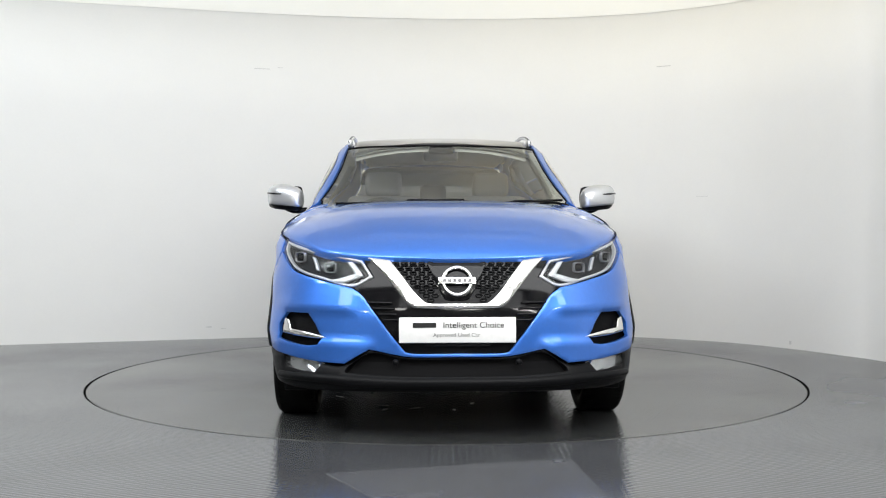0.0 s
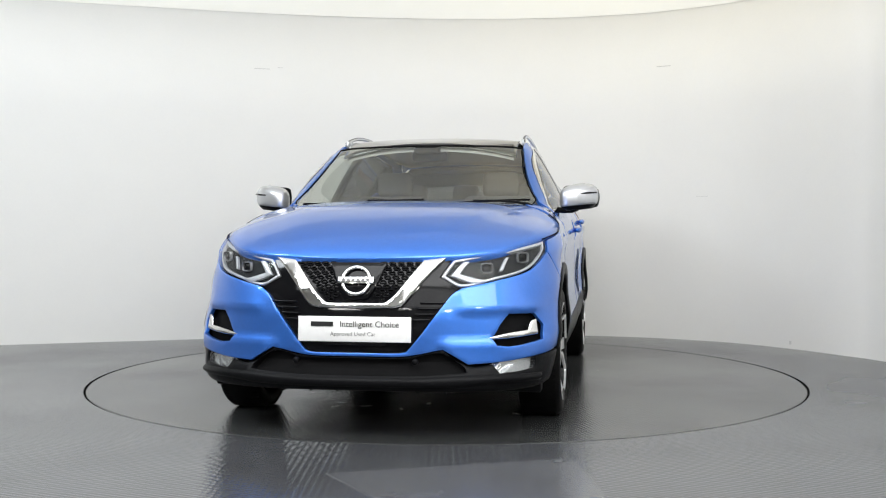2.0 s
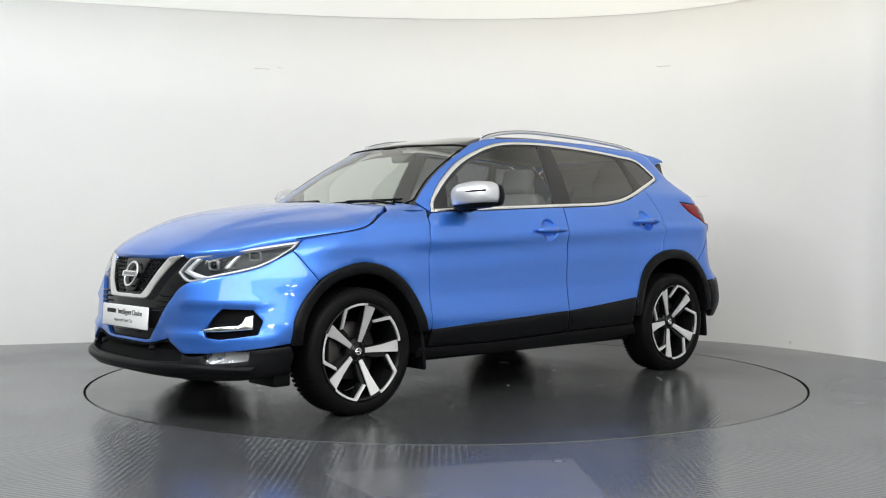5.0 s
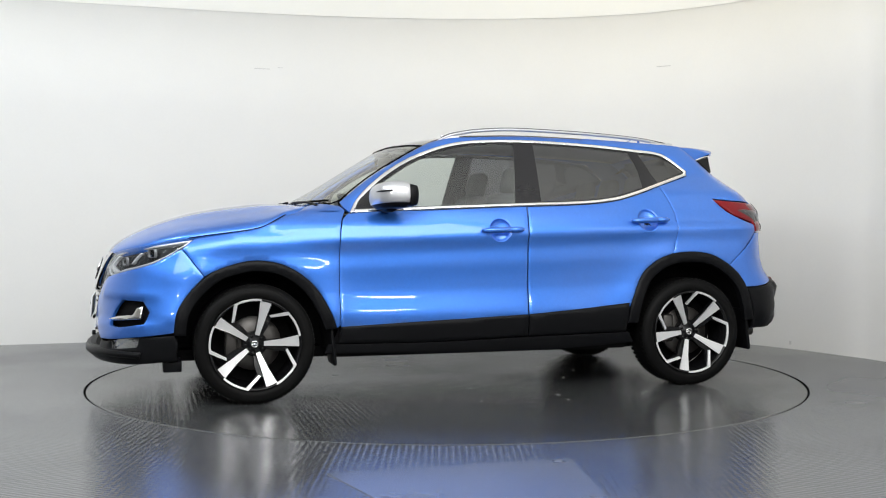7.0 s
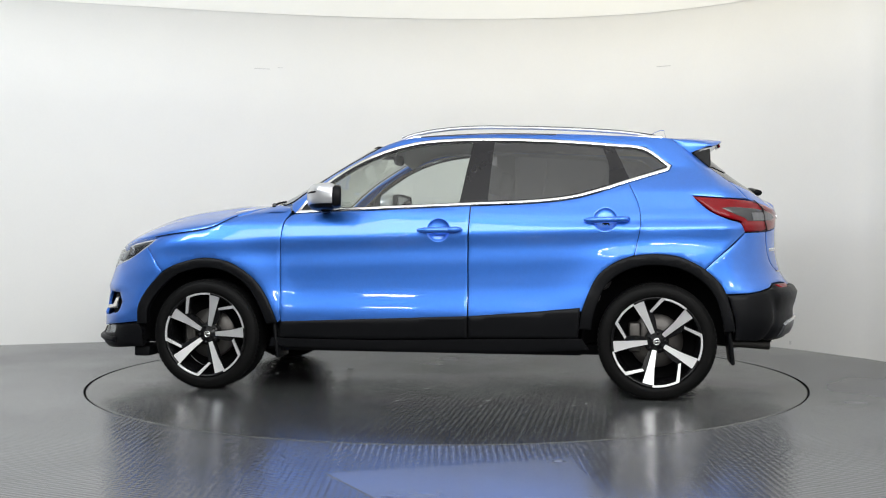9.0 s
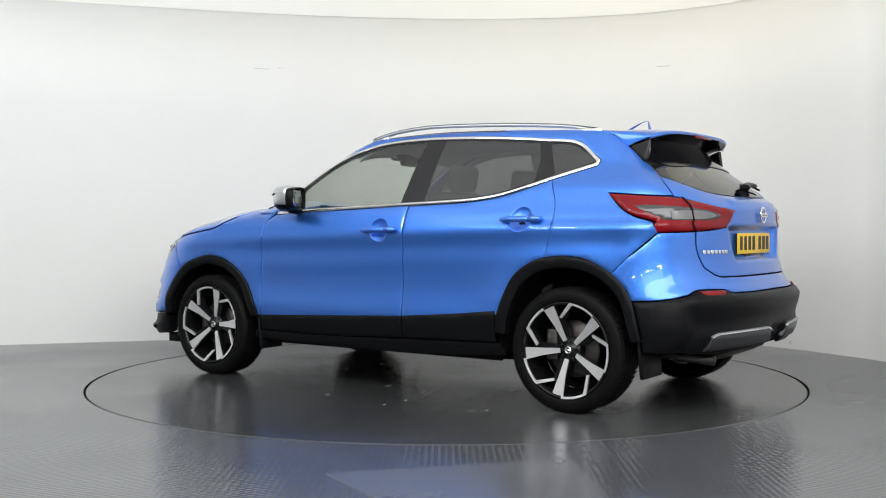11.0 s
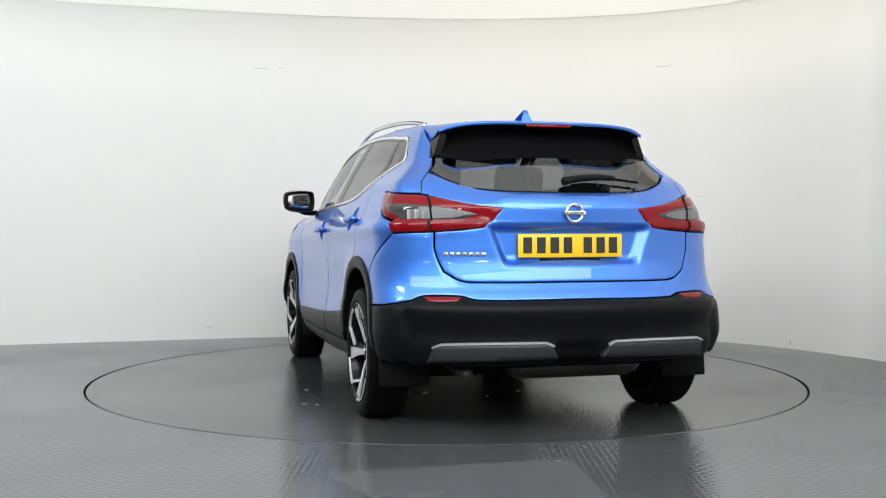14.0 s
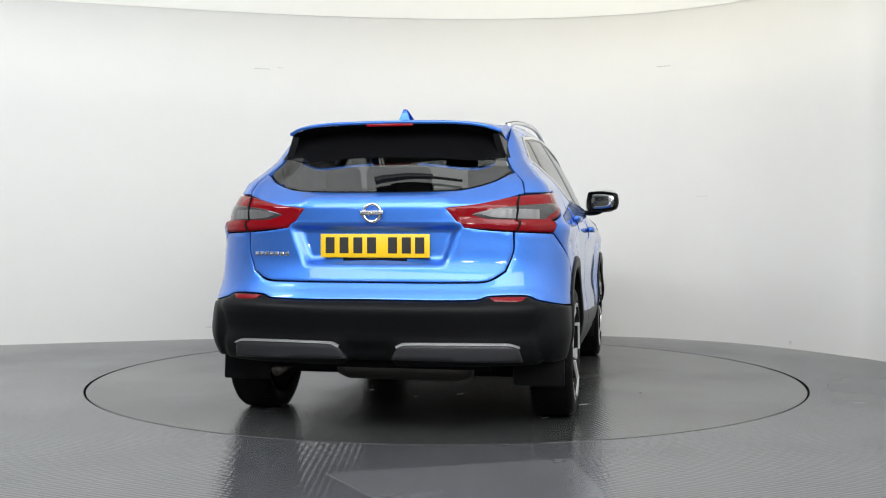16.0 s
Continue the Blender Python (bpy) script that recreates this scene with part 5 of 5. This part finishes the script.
def wiper(name, pts, arm, thick=0.013):
    w = new(name)
    w.parent = CAR
    bm = bmesh.new()
    tube(bm, spline(pts, 6), 0.0065, 8)
    part("blade", bm, MATT_BLACK, w)
    bm = bmesh.new()
    tube(bm, spline(arm, 6), lambda t: thick - thick * 0.4 * t, 8, 0.7)
    part("arm", bm, PLASTIC, w)
    w["label"] = "black wiper resting at the foot of the glass"


def on_screen(y, z, off=0.012):
    p = Vector(plan(u_end(abs(y), z, True, True), z, True))
    return (p.x + off, math.copysign(p.y, y), p.z + off * 0.6)


def on_back(y, z, off=0.02):
    p = Vector(plan(u_end(abs(y), z, False), z))
    return (p.x - off, math.copysign(p.y, y), p.z + off * 0.6)


def ring_badge(name, x, z, r, tube_r, facing, parent, lean):
    """A chrome ring crossed by a bar."""
    b = new(name)
    b.parent = parent
    b.matrix_basis = Matrix.Translation((x, 0, z)) @ pose(0, 0, 0, 0, lean, 0)
    x = z = 0.0
    b["label"] = "chrome ring emblem with a plain bar"
    bm = bmesh.new()
    prof = [(r + tube_r * math.cos(q), tube_r * 0.6 * math.sin(q)) for q in [2 * math.pi * i / 10 for i in range(10)]]
    lathe(bm, prof, 48, "X", (x, 0, z), close=True)
    part("ring", bm, CHROME, b)
    bm = bmesh.new()
    box(bm, (0.010, r * 2.65, r * 0.50), (x + facing * 0.004, 0, z), 0.002)
    part("bar", bm, CHROME, b)
    bm = bmesh.new()
    for k in range(6):
        box(bm, (0.003, r * 0.26, r * 0.24), (x + facing * 0.0095, (k - 2.5) * r * 0.36, z), 0.0)
    part("bar_marks", bm, GREY_INK, b, "dark plain marks", smooth=False)["kind"] = "stuff"


def words(text, size, at, rot, mat, parent, name):
    cu = bpy.data.curves.new(name, "FONT")
    cu.body, cu.size, cu.align_x, cu.align_y, cu.extrude = text, size, "CENTER", "CENTER", 0.0006
    tmp = new(name, cu)
    me = bpy.data.meshes.new_from_object(tmp.evaluated_get(bpy.context.evaluated_depsgraph_get()))
    bpy.data.objects.remove(tmp)
    me.materials.clear()
    me.materials.append(mat)
    ob = new(name, me)
    ob.parent = parent
    ob.matrix_basis = Matrix.Translation(at) @ rot.to_matrix().to_4x4()
    return ob


def plates():
    front_plate = new("show_plate")
    front_plate.parent = CAR
    front_plate["label"] = "white dealer show plate"
    tilt = Euler((0, radians(-4), 0))
    bm = bmesh.new()
    box(bm, (0.010, 0.530, 0.116), (2.222, 0, 0.512), 0.004, tilt.to_matrix())
    part("board", bm, WHITE_PLATE, front_plate)
    face = Euler((radians(90), 0, radians(90)))
    words("Intelligent Choice", 0.039, (2.2285, 0.072, 0.535), face, INK, front_plate, "lettering")
    bm = bmesh.new()
    box(bm, (0.0012, 0.105, 0.022), (2.2280, -0.150, 0.535), 0.0005)
    part("maker_bar", bm, INK, front_plate, "plain dark bar", smooth=False)
    words("Approved Used Car", 0.026, (2.2298, -0.005, 0.490), face, GREY_INK, front_plate, "small_lettering")
    bm = bmesh.new()
    box(bm, (0.012, 0.30, 0.016), (2.212, 0, 0.445), 0.003)
    part("bracket", bm, GLOSS_BLACK, front_plate)
    rear_plate = new("number_plate")
    rear_plate.parent = CAR
    rear_plate["label"] = "yellow rear number plate"
    bm = bmesh.new()
    box(bm, (0.008, 0.530, 0.112), (-2.038, 0, 0.890), 0.003)
    part("board", bm, YELLOW_PLATE, rear_plate)
    for k, w in ((-2.9, 0.05), (-1.72, 0.05), (-0.55, 0.05), (0.60, 0.05), (2.35, 0.05), (3.5, 0.05), (4.6, 0.05)):
        bm = bmesh.new()
        box(bm, (0.0016, 0.044, 0.076), (-2.0424, -(k - 0.85) * 0.058, 0.892), 0.0006)
        part("plain_bar", bm, INK, rear_plate, smooth=False)
    bm = bmesh.new()
    box(bm, (0.010, 0.31, 0.018), (-2.034, 0, 0.826), 0.003)
    part("holder", bm, GLOSS_BLACK, rear_plate)
    # model badge: seven plain chrome marks
    for k in range(7):
        bm = bmesh.new()
        y = 0.604 - k * 0.0285
        p = on_back(y, 0.851, 0.002)
        n = on_back(y - 0.01, 0.851, 0.002)
        a = math.atan2(n[0] - p[0], n[1] - p[1])
        box(bm, (0.004, 0.021, 0.019), (p[0], y, 0.850), 0.0015, Euler((0, 0, -a)).to_matrix())
        part("model_badge_mark", bm, CHROME, CAR, "plain chrome badge mark")


def cabin():
    """Seats, facia and wheel, seen dimly through the glass."""
    def seat(x, y, w, rest):
        st = new("seat")
        st.parent = CAR
        st["label"] = "dark cloth car seat with head restraint"
        bm = bmesh.new()
        box(bm, (0.52, w, 0.16), (x + 0.06, y, 0.60), 0.05, None, 3)
        part("cushion", bm, CLOTH, st)
        bm = bmesh.new()
        box(bm, (0.14, w, 0.60), (x - 0.26, y, 0.90), 0.05, Euler((0, radians(-16), 0)).to_matrix(), 3)
        part("backrest", bm, CLOTH, st)
        for dy in rest:
            bm = bmesh.new()
            box(bm, (0.09, 0.25 if len(rest) == 1 else 0.20, 0.17), (x - 0.365, y + dy, 1.275 if len(rest) == 1 else 1.225), 0.04, Euler((0, radians(-12), 0)).to_matrix(), 3)
            part("head_restraint", bm, CLOTH, st)
    seat(0.02, 0.37, 0.50, (0,))
    seat(0.02, -0.37, 0.50, (0,))
    seat(-0.82, 0.0, 1.25, (0.40, 0.0, -0.40))
    bm = bmesh.new()
    box(bm, (0.55, 1.44, 0.20), (0.80, 0, 0.95), 0.06, None, 3)
    box(bm, (0.22, 1.36, 0.10), (0.56, 0, 1.02), 0.04, None, 3)
    part("facia", bm, FACIA, CAR, "dark grained facia")
    bm = bmesh.new()
    lathe(bm, [(0.185 + 0.016 * math.cos(q), 0.016 * math.sin(q)) for q in [2 * math.pi * i / 10 for i in range(10)]], 40, "X", (0, 0, 0), close=True)
    box(bm, (0.03, 0.34, 0.05), (0, 0, 0), 0.01)
    box(bm, (0.04, 0.12, 0.12), (0, 0, 0), 0.02)
    bmesh.ops.transform(bm, matrix=Matrix.Translation((0.42, -0.37, 0.985)) @ pose(0, 0, 0, 0, -24, 0), verts=bm.verts[:])
    part("steering_wheel", bm, MATT_BLACK, CAR, "black steering wheel")
    bm = bmesh.new()
    box(bm, (0.03, 0.22, 0.065), (0.33, 0, 1.425), 0.02, None, 3)
    box(bm, (0.10, 0.16, 0.05), (0.40, 0, 1.46), 0.02, None, 3)
    part("cabin_mirror", bm, MATT_BLACK, CAR, "dark rear-view mirror and sensor box")
    bm = bmesh.new()
    box(bm, (0.5, 1.2, 0.03), (-1.50, 0, 1.02), 0.01)
    part("parcel_shelf", bm, MATT_BLACK, CAR)


def undersides():
    for s in (1, -1):
        bm = bmesh.new()
        box(bm, (0.022, 0.25, 0.26), (-1.745, s * 0.745, 0.335), 0.01, Euler((0, radians(6), 0)).to_matrix())
        part("mudflap", bm, PLASTIC, CAR, "black rear mudflap")
        bm = bmesh.new()
        box(bm, (0.022, 0.20, 0.22), (0.900, s * 0.775, 0.305), 0.01, Euler((0, radians(6), 0)).to_matrix())
        part("mudflap", bm, PLASTIC, CAR, "black front mudflap")
        bm = bmesh.new()
        box(bm, (0.10, 0.24, 0.06), (1.78, s * 0.70, 0.215), 0.008)
        part("air_deflector", bm, PLASTIC, CAR, "black air deflector before the wheel")
    bm = bmesh.new()
    tube(bm, [(-1.55, 0.50, 0.31), (-1.80, 0.50, 0.30), (-2.00, 0.50, 0.285)], 0.028, 14)
    part("exhaust", bm, STEEL, CAR, "dull steel exhaust tip")
    bm = bmesh.new()
    lathe(bm, [(0.001, -0.34), (0.09, -0.33), (0.11, -0.28), (0.11, 0.28), (0.09, 0.33), (0.001, 0.34)], 20, "Y", (-1.82, -0.1, 0.34))
    part("silencer", bm, STEEL, CAR, "steel exhaust silencer")
    bm = bmesh.new()
    tube(bm, [(-1.33, -0.7, 0.30), (-1.36, -0.3, 0.27), (-1.36, 0.3, 0.27), (-1.33, 0.7, 0.30)], 0.045, 12)
    part("rear_axle", bm, MATT_BLACK, CAR)
    for k in range(7):
        bm = bmesh.new()
        box(bm, (0.06, 0.012, 0.035), (2.02, (k - 3) * 0.13, 0.215), 0.004)
        part("undertray_fin", bm, PLASTIC, CAR)


roof_fittings()
spoiler()
door_mirror(1)
door_mirror(-1)
handles()
wiper("wiper", [on_screen(y, z) for y, z in ((-0.62, 1.105), (-0.35, 1.108), (-0.05, 1.122), (0.10, 1.125))], [on_screen(0.26, 1.095), on_screen(0.08, 1.112, 0.02), on_screen(-0.22, 1.118, 0.02)])
wiper("wiper", [on_screen(y, z) for y, z in ((0.10, 1.100), (0.30, 1.108), (0.50, 1.120), (0.68, 1.128))], [on_screen(0.70, 1.095), on_screen(0.58, 1.112, 0.02), on_screen(0.38, 1.115, 0.02)])
wiper("rear_wiper", [on_back(y, z, 0.015) for y, z in ((-0.05, 1.205), (-0.15, 1.212), (-0.28, 1.203), (-0.40, 1.188))], [on_back(y, z, 0.028) for y, z in ((0.01, 1.180), (-0.03, 1.190), (-0.15, 1.203), (-0.26, 1.200))], 0.03)
ring_badge("front_emblem", 2.186, 0.733, 0.064, 0.0085, 1, CAR, -18)
ring_badge("rear_emblem", -2.090, 1.044, 0.041, 0.007, -1, CAR, 0)
plates()
cabin()
undersides()


# ---- motion ----
def motions():
    """The turntable carries the car round."""
    ox, oy = -0.0015, -0.0483
    rows, disc = [], []
    for t, deg in TURN:
        a = radians(deg)
        rows.append((t, pose(ox * math.cos(a) - oy * math.sin(a), ox * math.sin(a) + oy * math.cos(a), 0, 0, 0, deg)))
        disc.append((t, pose(0, 0, 0, 0, 0, deg)))
    walk(CAR, rows)
    walk(TABLE, disc)


motions()
